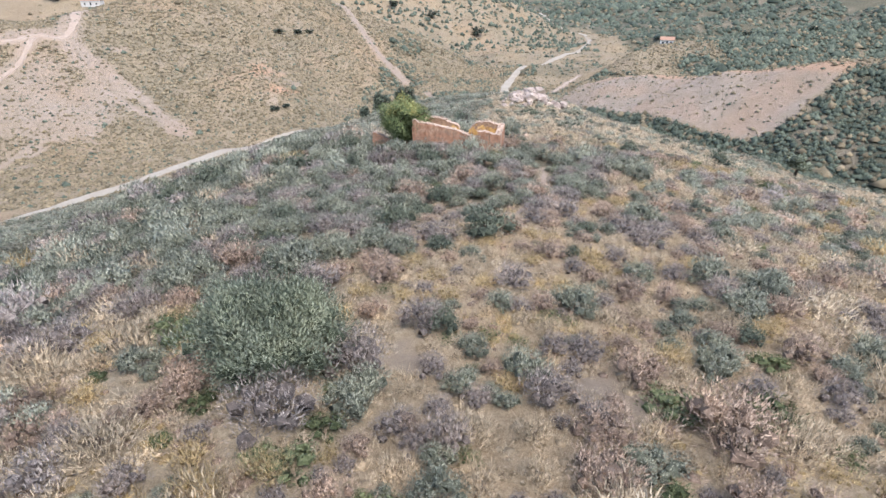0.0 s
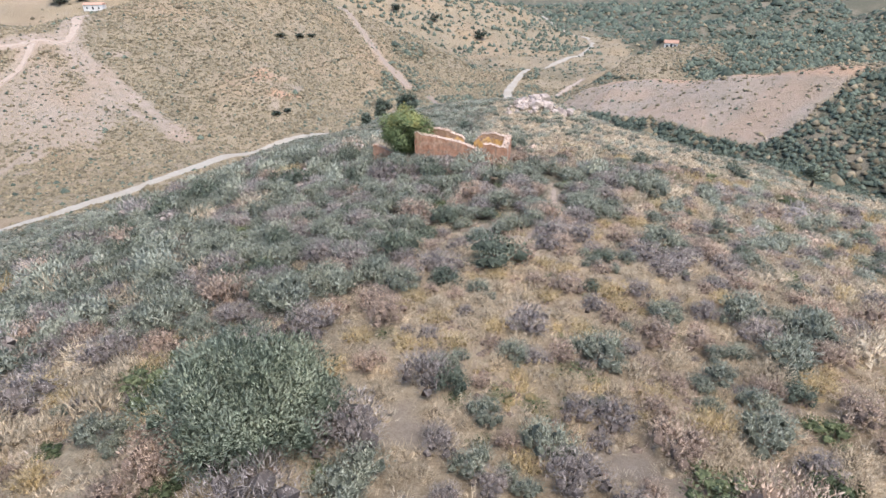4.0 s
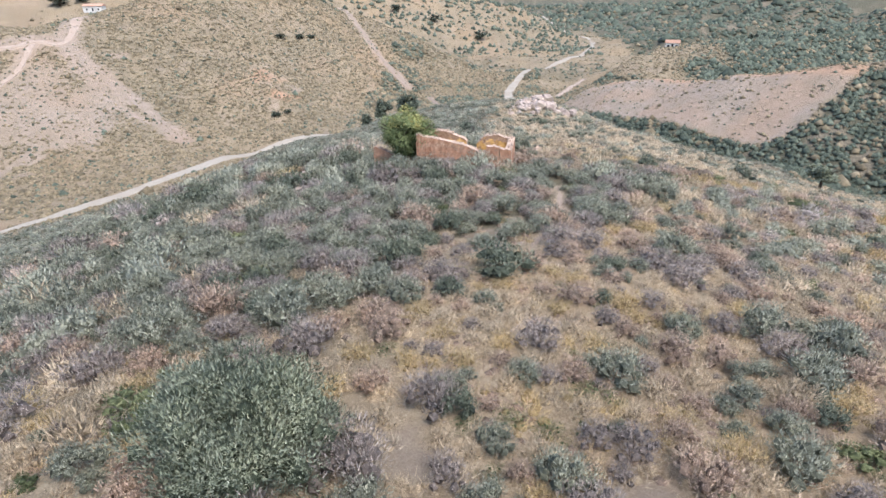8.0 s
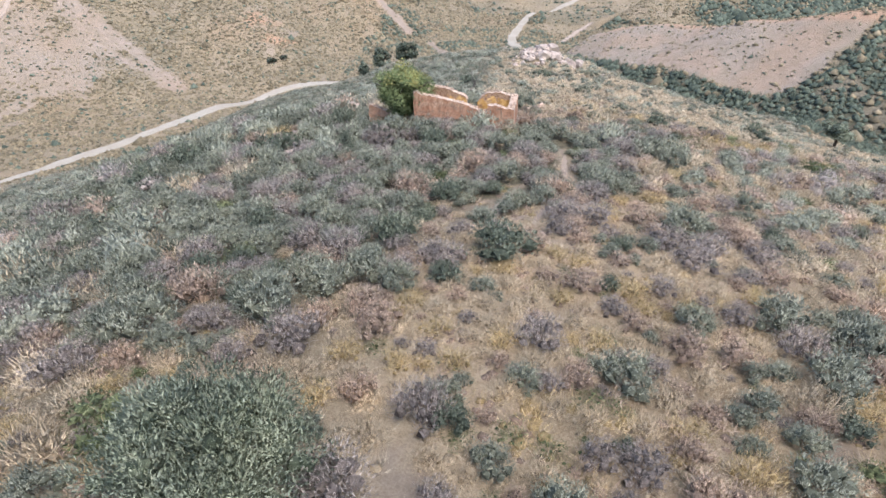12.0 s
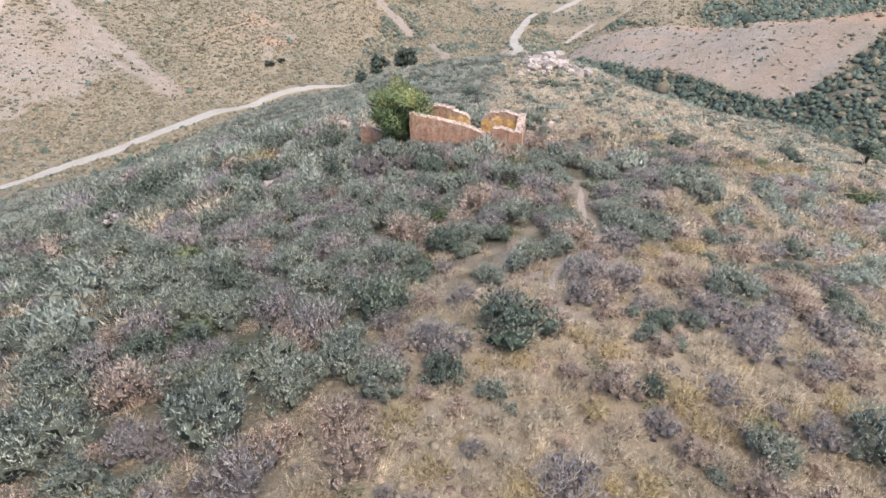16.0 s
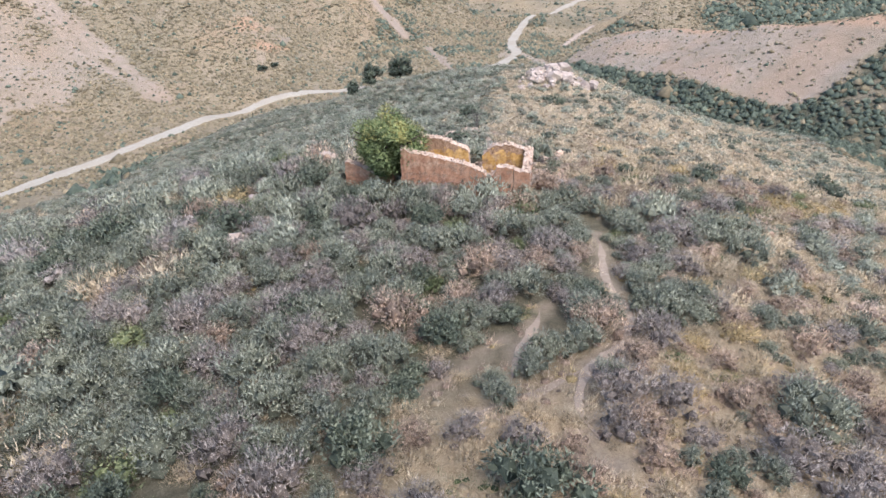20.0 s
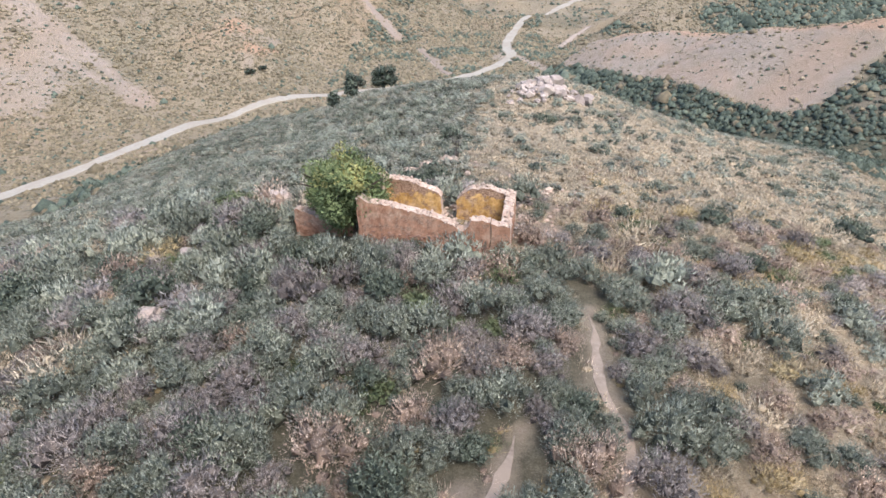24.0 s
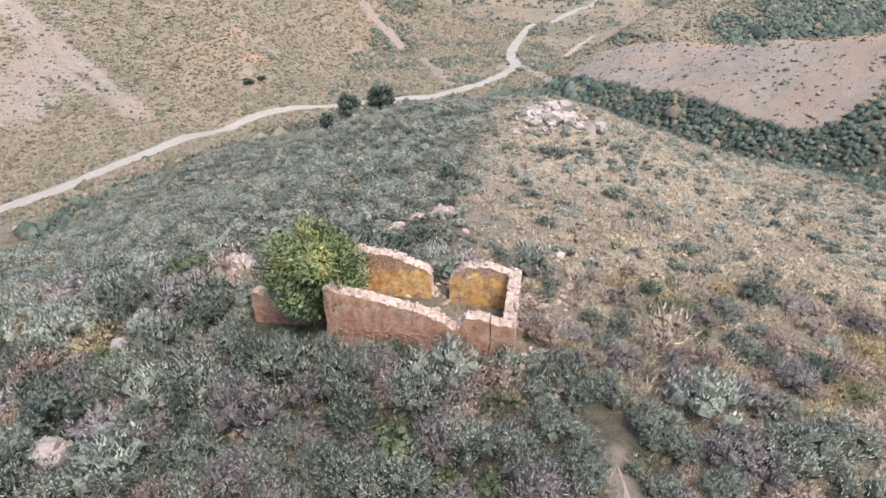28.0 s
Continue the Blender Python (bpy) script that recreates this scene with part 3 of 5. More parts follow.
def build_road(name, nodes, half, label, lift=0.12, every=2.0, material=None):
    """A strip of packed earth laid over the ground."""
    pts = [Vector((*p, 0)) for p in nodes]
    line = []
    for k in range(len(pts) - 1):
        p0, p1, p2, p3 = pts[max(k - 1, 0)], pts[k], pts[k + 1], pts[min(k + 2, len(pts) - 1)]
        n = max(2, int((p2 - p1).length / every))
        for j in range(n):
            t = j / n
            line.append(0.5 * ((2 * p1) + (p2 - p0) * t + (2 * p0 - 5 * p1 + 4 * p2 - p3) * t * t + (3 * p1 - p0 - 3 * p2 + p3) * t ** 3))
    bm = bmesh.new()
    rows = []
    for k, p in enumerate(line):
        d = (line[min(k + 1, len(line) - 1)] - line[max(k - 1, 0)]).normalized()
        nrm = Vector((-d.y, d.x, 0))
        wob = 1 + 0.3 * (noise.noise(p * 0.08) + noise.noise(p * 0.35)) + (0.9 * noise.noise(p * 1.3) if half < 0.5 else 0)
        if half < 0.5:
            wob *= min(1, (k + 0.4) / 5, (len(line) - k - 0.6) / 5)
        row = []
        for s in (-1.25, -1, -0.5, 0, 0.5, 1, 1.25):
            q = p + nrm * (s * half * wob)
            z = float(land(np.array([q.x]), np.array([q.y]))[0])
            row.append((q.x, q.y, z, s))
        zc = sum(r[2] for r in row) / len(row)
        rows.append([bm.verts.new((a, b, (z if abs(s) > 1.1 else 0.5 * z + 0.5 * zc) + (lift if abs(s) < 1.1 else -lift * 2))) for a, b, z, s in row])
    for a, b in zip(rows[:-1], rows[1:]):
        for k in range(len(a) - 1):
            bm.faces.new((a[k], a[k + 1], b[k + 1], b[k]))
    bmesh.ops.recalc_face_normals(bm, faces=bm.faces)
    ob = part(name, bm, material or M_ROAD)
    return tagged(ob, label, "road", kind="structure")


M_GROUND = mat_ground()
M_ROAD = mat_stone("packed_pale_earth", [(0.3, (0.302, 0.259, 0.209)), (0.55, (0.389, 0.346, 0.288)), (0.75, (0.446, 0.41, 0.353))], 1.2, (0.346, 0.295, 0.238), 0.3)
M_SAGE = mat_plant("sage_leaves", (0.075, 0.08, 0.06), (0.255, 0.264, 0.208), (0.45, 0.458, 0.378))
M_DARK = mat_plant("dark_green_leaves", (0.03, 0.038, 0.029), (0.09, 0.108, 0.082), (0.16, 0.182, 0.138))
M_GREY = mat_plant("grey_violet_twigs", (0.1, 0.082, 0.074), (0.33, 0.282, 0.258), (0.52, 0.46, 0.428))
M_STRAW = mat_plant("straw_blades", (0.2, 0.156, 0.106), (0.49, 0.395, 0.283), (0.61, 0.515, 0.395))
M_GOLD = mat_plant("yellow_stalks", (0.18, 0.132, 0.068), (0.47, 0.355, 0.19), (0.64, 0.525, 0.33))
M_RUST = mat_plant("rust_brown_stalks", (0.145, 0.104, 0.08), (0.44, 0.327, 0.256), (0.66, 0.535, 0.44))
M_OLIVE = mat_plant("olive_leaves", (0.04, 0.05, 0.033), (0.19, 0.214, 0.155), (0.44, 0.465, 0.365))
M_FRESH = mat_plant("fresh_green_leaves", (0.05, 0.062, 0.03), (0.15, 0.168, 0.085), (0.26, 0.275, 0.16))
M_HILL = mat_plant("hillside_scrub", (0.085, 0.069, 0.045), (0.19, 0.154, 0.1), (0.31, 0.255, 0.175))
M_HEART = mat_plant("twiggy_heart", (0.11, 0.107, 0.085), (0.285, 0.272, 0.215), (0.43, 0.41, 0.33))
M_STEM = mat_plant("woody_stems", (0.06, 0.045, 0.035), (0.13, 0.10, 0.08), (0.22, 0.18, 0.15))
M_TREE = mat_plant("carob_leaves", (0.04, 0.055, 0.024), (0.16, 0.195, 0.085), (0.31, 0.34, 0.17))
M_YELLOW = mat_plant("yellowing_leaves", (0.15, 0.14, 0.05), (0.29, 0.27, 0.1), (0.4, 0.37, 0.17))
M_ROCK = mat_stone("pinkish_pale_rock", [(0.25, (0.17, 0.13, 0.11)), (0.5, (0.35, 0.28, 0.245)), (0.75, (0.5, 0.43, 0.385))], 2.5, (0.29, 0.235, 0.19))
M_STONE = mat_stone("pale_rubble_stone", [(0.25, (0.24, 0.168, 0.128)), (0.5, (0.41, 0.305, 0.24)), (0.75, (0.54, 0.445, 0.37))], 7.0, (0.32, 0.222, 0.168))
M_OUTER = mat_wall("salmon_lime_render", [(0.25, (0.2, 0.098, 0.062)), (0.5, (0.3, 0.16, 0.102)), (0.75, (0.38, 0.235, 0.165))], (0.17, 0.09, 0.06), (0.37, 0.26, 0.19), 9.0)
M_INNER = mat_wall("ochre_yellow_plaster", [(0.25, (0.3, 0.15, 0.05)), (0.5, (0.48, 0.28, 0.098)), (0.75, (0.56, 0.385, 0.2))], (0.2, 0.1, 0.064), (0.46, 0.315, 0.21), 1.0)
M_CREAM = mat_wall("cream_limewash", [(0.25, (0.36, 0.259, 0.158)), (0.5, (0.475, 0.374, 0.259)), (0.75, (0.54, 0.461, 0.36))], (0.259, 0.151, 0.101), (0.432, 0.302, 0.158), 1.9)
M_RUBBLE = mat_stone("exposed_red_masonry", [(0.25, (0.158, 0.0792, 0.0576)), (0.5, (0.288, 0.158, 0.115)), (0.75, (0.396, 0.274, 0.216))], 6.0, (0.238, 0.144, 0.108))
M_WHITE = mat_stone("white_painted_wall", [(0.3, (0.504, 0.475, 0.432)), (0.6, (0.576, 0.554, 0.518)), (0.8, (0.605, 0.59, 0.562))], 0.8)
M_TILE = mat_stone("clay_roof_tiles", [(0.3, (0.259, 0.144, 0.101)), (0.6, (0.346, 0.216, 0.158)), (0.8, (0.396, 0.274, 0.216))], 1.5)
M_GLASS = mat_stone("dark_window", [(0.3, (0.0216, 0.0216, 0.0252)), (0.7, (0.0432, 0.0432, 0.0504)), (0.9, (0.0576, 0.0576, 0.0648))], 1.0)
ground = build_ground()
road = build_road("road", ROAD, 2.1, "pale unpaved dirt road along the valley")
M_TRACK = mat_stone("pinkish_bare_earth", [(0.3, (0.215, 0.16, 0.126)), (0.55, (0.275, 0.218, 0.178)), (0.75, (0.33, 0.276, 0.23))], 1.0, (0.26, 0.2, 0.157), 0.4)
for nodes_, half_, label_ in ((STRIP, 1.3, "short pale track on the valley slope"), (SADDLE, 1.8, "dirt track over the saddle"), (SADDLE_DOWN, 1.2, "side track below the saddle"),
                              (LANE, 1.7, "steep eroded lane down the hill spur"), (LANE_LOW, 0.9, "thin pale track to the road")):
    build_road("dirt_track", nodes_, half_, label_, 0.10, 1.5, M_TRACK)
M_PATH = mat_stone("trodden_earth", [(0.3, (0.14, 0.104, 0.081)), (0.55, (0.212, 0.166, 0.132)), (0.75, (0.276, 0.228, 0.187))], 4.0, (0.217, 0.167, 0.131), 0.5)
M_DEEP = mat_plant("deep_green_leaves", (0.045, 0.054, 0.04), (0.14, 0.157, 0.118), (0.26, 0.28, 0.218))
for nodes_, half_ in SPUR_PATHS[:1] + SPUR_PATHS[2:4]:
    build_road("footpath", nodes_, half_, "narrow trodden footpath between the shrubs", 0.02, 0.35, M_PATH)


# ---- the ruined house ----
RUIN = pose(-4.85, 0.40, 0, 0, 0, -5.61)


def profile(u, tops):
    return float(np.interp(u, [t[0] for t in tops], [t[1] for t in tops]))


def ruin_wall(name, start, end, thick, base, tops, outer, inner, house, seed, label=""):
    """A broken masonry wall from start to end (u, v); its outer face on that line, its thickness to the left of it. Jagged top, loose cap stones."""
    a, b = Vector((*start, 0)), Vector((*end, 0))
    length, along = (b - a).length, (b - a).normalized()
    across = Vector((-along.y, along.x, 0))
    n, levels = max(4, int(length / 0.13)), 9
    bm = bmesh.new()
    rows = []
    for k in range(n + 1):
        s = k / n * length
        top = profile(s, tops) + 0.10 * noise.noise(Vector((s * 3.1, seed, 0))) + 0.05 * noise.noise(Vector((s * 9, seed, 4)))
        ring = []
        for side in (0, 1):
            col = []
            for j in range(levels + 1):
                f = j / levels
                z = base + (top - base) * f - (0.05 * abs(noise.noise(Vector((s * 6, seed + side, 9)))) if j == levels else 0)
                w = 0.022 * noise.noise(Vector((s * 2.5, z * 2.5, seed + 7 * side))) + 0.012 * noise.noise(Vector((s * 8, z * 8, seed + 3 * side)))
                batter = (1 - f) * 0.03
                off = (-batter + w) if side == 0 else (thick + batter + w)
                s_ = s + (0.07 * noise.noise(Vector((z * 2.3, 3, 1))) + 0.04 * noise.noise(Vector((z * 7, 8, 1))) if k in (0, n) else 0)
                col.append(bm.verts.new(a + along * s_ + across * off + Vector((0, 0, z))))
            ring.append(col)
        rows.append(ring)
    for r, q in zip(rows[:-1], rows[1:]):
        for j in range(levels):
            bm.faces.new((r[0][j], q[0][j], q[0][j + 1], r[0][j + 1])).material_index = 0
            bm.faces.new((q[1][j], r[1][j], r[1][j + 1], q[1][j + 1])).material_index = 1
        bm.faces.new((r[0][levels], q[0][levels], q[1][levels], r[1][levels])).material_index = 2
    for r, flip in ((rows[0], False), (rows[-1], True)):
        for j in range(levels):
            f = (r[1][j], r[0][j], r[0][j + 1], r[1][j + 1])
            bm.faces.new(f[::-1] if flip else f).material_index = 2
    ob = part(name, bm, outer, house, label)
    ob.data.materials.append(inner)
    ob.data.materials.append(M_STONE)
    r = random.Random(seed)
    s = 0.05
    while s < length - 0.05:
        for lane in (0.14, 0.5, 0.86):
            if r.random() < 0.75:
                size = r.uniform(0.055, 0.125)
                p = a + along * (s + r.uniform(-0.05, 0.05)) + across * (thick * lane + r.uniform(-0.04, 0.04))
                stone = new("cap_stone", r.choice(STONES))
                stone.parent = ob
                stone.matrix_local = Matrix.LocRotScale((p.x, p.y, profile(s, tops) + size * 0.25 + r.uniform(-0.05, 0.02)), Euler((r.uniform(-0.3, 0.3), r.uniform(-0.3, 0.3), r.uniform(0, 6))), (size * r.uniform(1, 1.5), size, size * r.uniform(0.55, 0.9)))
        s += r.uniform(0.19, 0.28)
    return ob


def rock_mesh(name, material, seed, rough=0.28, cuts=2):
    bm = bmesh.new()
    bmesh.ops.create_icosphere(bm, subdivisions=cuts, radius=1)
    r = random.Random(seed)
    planes = [(Vector((r.gauss(0, 1), r.gauss(0, 1), r.gauss(0, 1))).normalized(), r.uniform(0.55, 0.85)) for _ in range(7)]
    for v in bm.verts:
        for d, k in planes:
            over = v.co.dot(d) - k
            if over > 0:
                v.co -= d * over * 0.9
        v.co *= 1 + rough * noise.noise(v.co * 1.7 + Vector((seed, 0, 0)))
    me = bpy.data.meshes.new(name)
    bm.to_mesh(me)
    bm.free()
    me.materials.append(material)
    return me


STONES = [rock_mesh("stone", M_STONE, k, 0.3, 1) for k in range(8)]
RED_STONES = [rock_mesh("stone", M_RUBBLE, 20 + k, 0.3, 1) for k in range(4)]
ROCKS = [rock_mesh("rock", M_ROCK, 40 + k, 0.5, 2) for k in range(8)]


def build_ruin():
    house = tagged(new("ruined_house"), "roofless ruined stone house with salmon walls and ochre plaster inside", "ruin")
    house.matrix_world = RUIN
    w = ruin_wall("front_wall", (0, 0), (6.44, 0), 0.52, 0.0,
                  [(0, 2.72), (0.12, 2.86), (0.35, 2.80), (0.6, 2.62), (1.5, 2.56), (2.6, 2.36), (3.7, 2.13), (4.6, 1.80), (5.0, 1.52), (5.2, 1.50), (5.38, 1.78), (5.52, 2.12), (6.42, 2.08)], M_OUTER, M_CREAM, house, 1)
    ruin_wall("front_corner", (6.475, 0), (7.37, 0), 0.52, 0.0, [(0, 2.0), (0.3, 1.92), (0.9, 1.92)], M_OUTER, M_CREAM, house, 2, "cracked corner of the front wall")
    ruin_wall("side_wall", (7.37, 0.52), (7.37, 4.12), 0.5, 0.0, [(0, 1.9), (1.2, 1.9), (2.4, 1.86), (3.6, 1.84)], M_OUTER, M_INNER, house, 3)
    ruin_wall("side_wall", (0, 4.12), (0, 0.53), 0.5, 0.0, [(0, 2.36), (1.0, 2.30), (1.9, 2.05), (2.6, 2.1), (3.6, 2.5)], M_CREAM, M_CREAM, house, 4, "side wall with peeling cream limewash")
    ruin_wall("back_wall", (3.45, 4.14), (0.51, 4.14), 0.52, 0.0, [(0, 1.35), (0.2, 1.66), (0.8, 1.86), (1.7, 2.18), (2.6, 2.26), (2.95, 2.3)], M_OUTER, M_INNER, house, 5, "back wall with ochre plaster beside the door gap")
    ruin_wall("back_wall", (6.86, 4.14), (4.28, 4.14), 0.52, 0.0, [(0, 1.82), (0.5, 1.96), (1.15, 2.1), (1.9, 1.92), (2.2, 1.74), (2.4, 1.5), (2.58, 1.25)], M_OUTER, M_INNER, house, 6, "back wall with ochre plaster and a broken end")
    ruin_wall("outbuilding_wall", (-3.85, 1.2), (-0.75, 1.2), 0.45, -0.6, [(0, 1.25), (0.15, 1.32), (1.1, 1.02), (1.8, 0.62), (2.4, 0.66), (3.1, 0.8)], M_OUTER, M_RUBBLE, house, 7, "low orange wall of a collapsed outbuilding")
    ruin_wall("outbuilding_wall", (-3.85, 3.4), (-3.85, 1.65), 0.45, -0.6, [(0, 0.2), (0.8, 0.7), (1.75, 1.2)], M_OUTER, M_RUBBLE, house, 8, "collapsed return wall of the outbuilding")
    # darker masonry low on the front, where the render has fallen
    r = random.Random(5)
    for k in range(84):
        m = new("exposed_stone", r.choice(RED_STONES))
        m.parent = w
        u = r.uniform(4.3, 6.35) if k < 50 else r.uniform(0.6, 4.5)
        m.matrix_local = Matrix.LocRotScale((u, -0.028, r.uniform(0.1, 0.85) if k < 50 else r.uniform(0.7, 1.15)), Euler((0, r.uniform(-0.2, 0.2), 0)), (r.uniform(0.08, 0.15), 0.035, r.uniform(0.045, 0.085)))


build_ruin()


def ground_at(x, y):
    return float(land(np.array([float(x)]), np.array([float(y)]))[0])


def put_rock(name, mesh, x, y, sx, sy, sz, label, category, group="", sink=0.35, seed=0):
    r = random.Random(seed)
    ob = tagged(new(name, mesh), label, category, group)
    ob.matrix_world = Matrix.LocRotScale((x, y, ground_at(x, y) + sz * (1 - 2 * sink) * 0.6), Euler((r.uniform(-0.2, 0.2), r.uniform(-0.2, 0.2), r.uniform(0, 6.28))), (sx, sy, sz))
    return ob


for k, (x, y, s, label) in enumerate([(-12.8, -5.5, 0.72, "pale grey boulder among sage shrubs"), (-14.0, 0.4, 0.5, "pale boulder among the scrub"), (-13.6, -2.8, 0.45, "small pale boulder in the scrub"),
                                      (-10.9, 6.4, 0.85, "large flat pale boulder behind the outbuilding"), (-9.9, 3.2, 0.55, "pale boulder beside the outbuilding wall"), (-11.8, 7.4, 0.6, "low pale boulder in the shrubs")]):
    put_rock("boulder", ROCKS[k % 6], x, y, s * 1.15, s * 0.9, s * 0.75, label, "boulder", "boulders on the slope", 0.2, k)


def build_outcrop():
    r = random.Random(11)
    for k in range(74):
        x, y = 7.7 + r.gauss(0, 1.5), 41.9 + r.gauss(0, 1.3)
        s = r.uniform(0.25, 0.55) if k > 16 else r.uniform(0.55, 0.9)
        put_rock("outcrop_rock", ROCKS[k % 6], x, y, s * 1.2, s, s * r.uniform(0.75, 1.15), "pinkish white rock of the ridge outcrop", "rock", "rocks of the outcrop", 0.1, 60 + k)
    for k in range(12):
        x, y = r.choice([(13, 39), (4.5, 40), (12, 46)])
        s = r.uniform(0.25, 0.55)
        put_rock("outcrop_rock", ROCKS[k % 6], x + r.gauss(0, 1.2), y + r.gauss(0, 1.2), s * 1.2, s, s * 0.8, "loose pale rock beside the outcrop", "rock", "rocks of the outcrop", 0.25, 100 + k)


build_outcrop()


def build_rubble():
    r = random.Random(21)
    spots = [(4.4, 5.5, 1.1, 2.6, 105), (3.6, 1.2, 0.5, 1.6, 26), (2.8, -1.2, 0.7, 0.5, 22), (0.3, -0.75, 0.5, 0.25, 26), (-0.6, 4.2, 0.5, 0.5, 22), (1.5, 7.5, 1.8, 1.6, 40), (-2.6, 2.2, 1.2, 0.8, 16), (1.2, 1.8, 0.8, 0.7, 14), (-1.2, 14.6, 0.9, 0.7, 24), (5.8, 8.8, 1.2, 1.0, 24)]
    for x0, y0, dx, dy, n in spots:
        for k in range(n):
            x, y, s = x0 + r.gauss(0, dx), y0 + r.gauss(0, dy), r.uniform(0.06, 0.17) * (1.7 if r.random() < 0.12 else 1)
            put_rock("rubble_stone", r.choice(STONES), x, y, s * 1.3, s, s * 0.8, "pale stone fallen from the ruined walls", "stone", "rubble round the ruin", 0.2, r.randint(0, 9999))


build_rubble()


# ---- shrubs and trees that stand out ----
SHRUB = {
    "olive": ([both(bush(30000, 0.034, 0.012, 300, 24, 0.82, 0.4, 0.5, 0.72), bush(16000, 0.036, 0.012, 301, 46, 1.02, 0.7, 0.7, 0.45))], M_OLIVE),
    "sage": ([bush(1700, 0.09, 0.029, 310 + k, 11 + k, 0.9, 0.7, 0.5) for k in range(4)], M_SAGE),
    "dark": ([bush(1250, 0.1, 0.045, 320 + k, 11 + k, 0.9, 0.45, 0.35) for k in range(3)], M_DEEP),
    "grey": ([both(bush(1700, 0.11, 0.019, 330 + k, 11 + k, 0.85, 0.7, 0.6, 0.6), tussock(70, 1.1, 0.01, 335 + k, 0.9)) for k in range(4)], M_GREY),
    "gold": ([both(bush(900, 0.17, 0.019, 340 + k, 9, 0.75, 0.9, 0.6, 0.35), tussock(240, 1.05, 0.012, 345 + k, 0.9)) for k in range(2)], M_GOLD),
    "straw": ([both(bush(1000, 0.17, 0.017, 350 + k, 9, 0.6, 1.0, 0.6, 0.35), tussock(260, 1.05, 0.012, 355 + k, 0.95, 0.5)) for k in range(3)], M_STRAW),
    "rust": ([both(bush(1500, 0.085, 0.026, 360 + k, 11, 0.85, 0.8, 0.6, 0.6), tussock(140, 1.12, 0.01, 365 + k, 0.9)) for k in range(3)], M_RUST),
    "fresh": ([bush(900, 0.1, 0.032, 370 + k, 9, 0.7, 0.7, 0.4, 0.3) for k in range(2)], M_FRESH),
}
SHRUB_MESH = {}
for key, (forms, material) in SHRUB.items():
    SHRUB_MESH[key] = []
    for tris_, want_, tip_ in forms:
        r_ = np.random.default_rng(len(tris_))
        # Clipping drops the hearts to the darkest leaf colour, their painted inner shade.
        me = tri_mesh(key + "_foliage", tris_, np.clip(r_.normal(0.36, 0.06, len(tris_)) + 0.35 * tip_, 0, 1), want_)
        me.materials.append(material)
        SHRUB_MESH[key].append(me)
STEM_MESH = tri_mesh("woody_base", twiggy(40, 0.7, 0.03, 380, 1.2), np.full(40, 0.5))
STEM_MESH.materials.append(M_STEM)
SHRUB_LABEL = {
    "olive": "large grey-green wild olive bush with dark base", "sage": "rounded grey-green sage shrub in dry grass", "dark": "dark green leafy shrub on the slope",
    "grey": "grey-violet leafless dry shrub on the slope", "gold": "yellow dried broom tuft in the grass", "straw": "pale straw tussock of dry grass",
    "rust": "rust brown shrub with dried seed heads", "fresh": "low bright green herb between dry tufts"}


def shrub(kind, x, y, radius, height=None, label=""):
    height = height or radius * 1.25
    ob = tagged(new(kind + "_shrub"), label or SHRUB_LABEL[kind], "shrub", "shrubs on the spur")
    turn = (x * 12.9 + y * 78.2) % 6.28
    ob.matrix_world = Matrix.LocRotScale((x, y, ground_at(x, y) - 0.05), Euler((0, 0, turn)), (radius, radius, height))
    forms = SHRUB_MESH[kind]
    leaf = new("foliage", forms[int(abs(x * 7 + y * 3)) % len(forms)])
    stem = new("woody_base", STEM_MESH)
    leaf.parent = stem.parent = ob
    return ob


SHRUBS = []
SHRUBS += [("olive", -4.45, -33.1, 2.6, 2.75), ("grey", -3.6, -35.6, 1.35, 1.2), ("gold", -3.0, -37.4, 0.6, 0.7), ("gold", -4.2, -38.0, 0.6, 0.7), ("sage", -1.8, -35.0, 0.9, 0.8)]
SHRUBS += [("grey", -2.0, -33.2, 1.2, 1.2), ("grey", -0.5, -30.5, 0.95, 1.1), ("dark", 0.2, -30.7, 0.6, 0.8), ("sage", 1.2, -31.9, 0.6, 0.7), ("sage", 2.7, -33.0, 0.8, 0.95), ("sage", 8.3, -31.7, 0.95, 0.95)]
SHRUBS += [("gold", 7.0, -31.5, 0.7, 0.7), ("rust", 7.4, -35.0, 1.55, 1.35), ("straw", 9.0, -35.0, 1.0, 0.9), ("rust", 4.1, -36.9, 1.0, 0.9), ("sage", 5.2, -36.3, 0.9, 0.5), ("fresh", 10.1, -35.2, 0.7, 0.35)]
SHRUBS += [("grey", -12.5, -31.5, 1.4, 1.1), ("grey", 0.7, -36.0, 0.75, 0.95), ("rust", -0.2, -35.6, 0.4, 0.6), ("straw", -7.0, -37.0, 1.2, 0.9), ("grey", 9.0, -20.8, 1.1, 0.9), ("dark", 1.55, -20.9, 1.5, 1.25)]
SHRUBS += [("gold", 6.0, -23.6, 0.85, 0.7), ("grey", 4.1, -18.2, 0.9, 0.8), ("dark", 17.3, -2.0, 0.95, 1.0), ("straw", 9.8, -28.8, 0.9, 0.8), ("sage", 2.0, -29.2, 0.6, 0.7), ("grey", 4.3, -16.9, 1.15, 1.1)]
SHRUBS += [("grey", 5.8, -17.0, 1.0, 0.95), ("rust", 4.8, -18.1, 0.75, 0.8), ("rust", 7.8, -16.7, 0.8, 0.9), ("dark", -23.8, -5.0, 1.7, 1.5), ("dark", -21.9, -2.2, 1.8, 1.7), ("gold", 9.4, -12.7, 0.85, 0.7)]
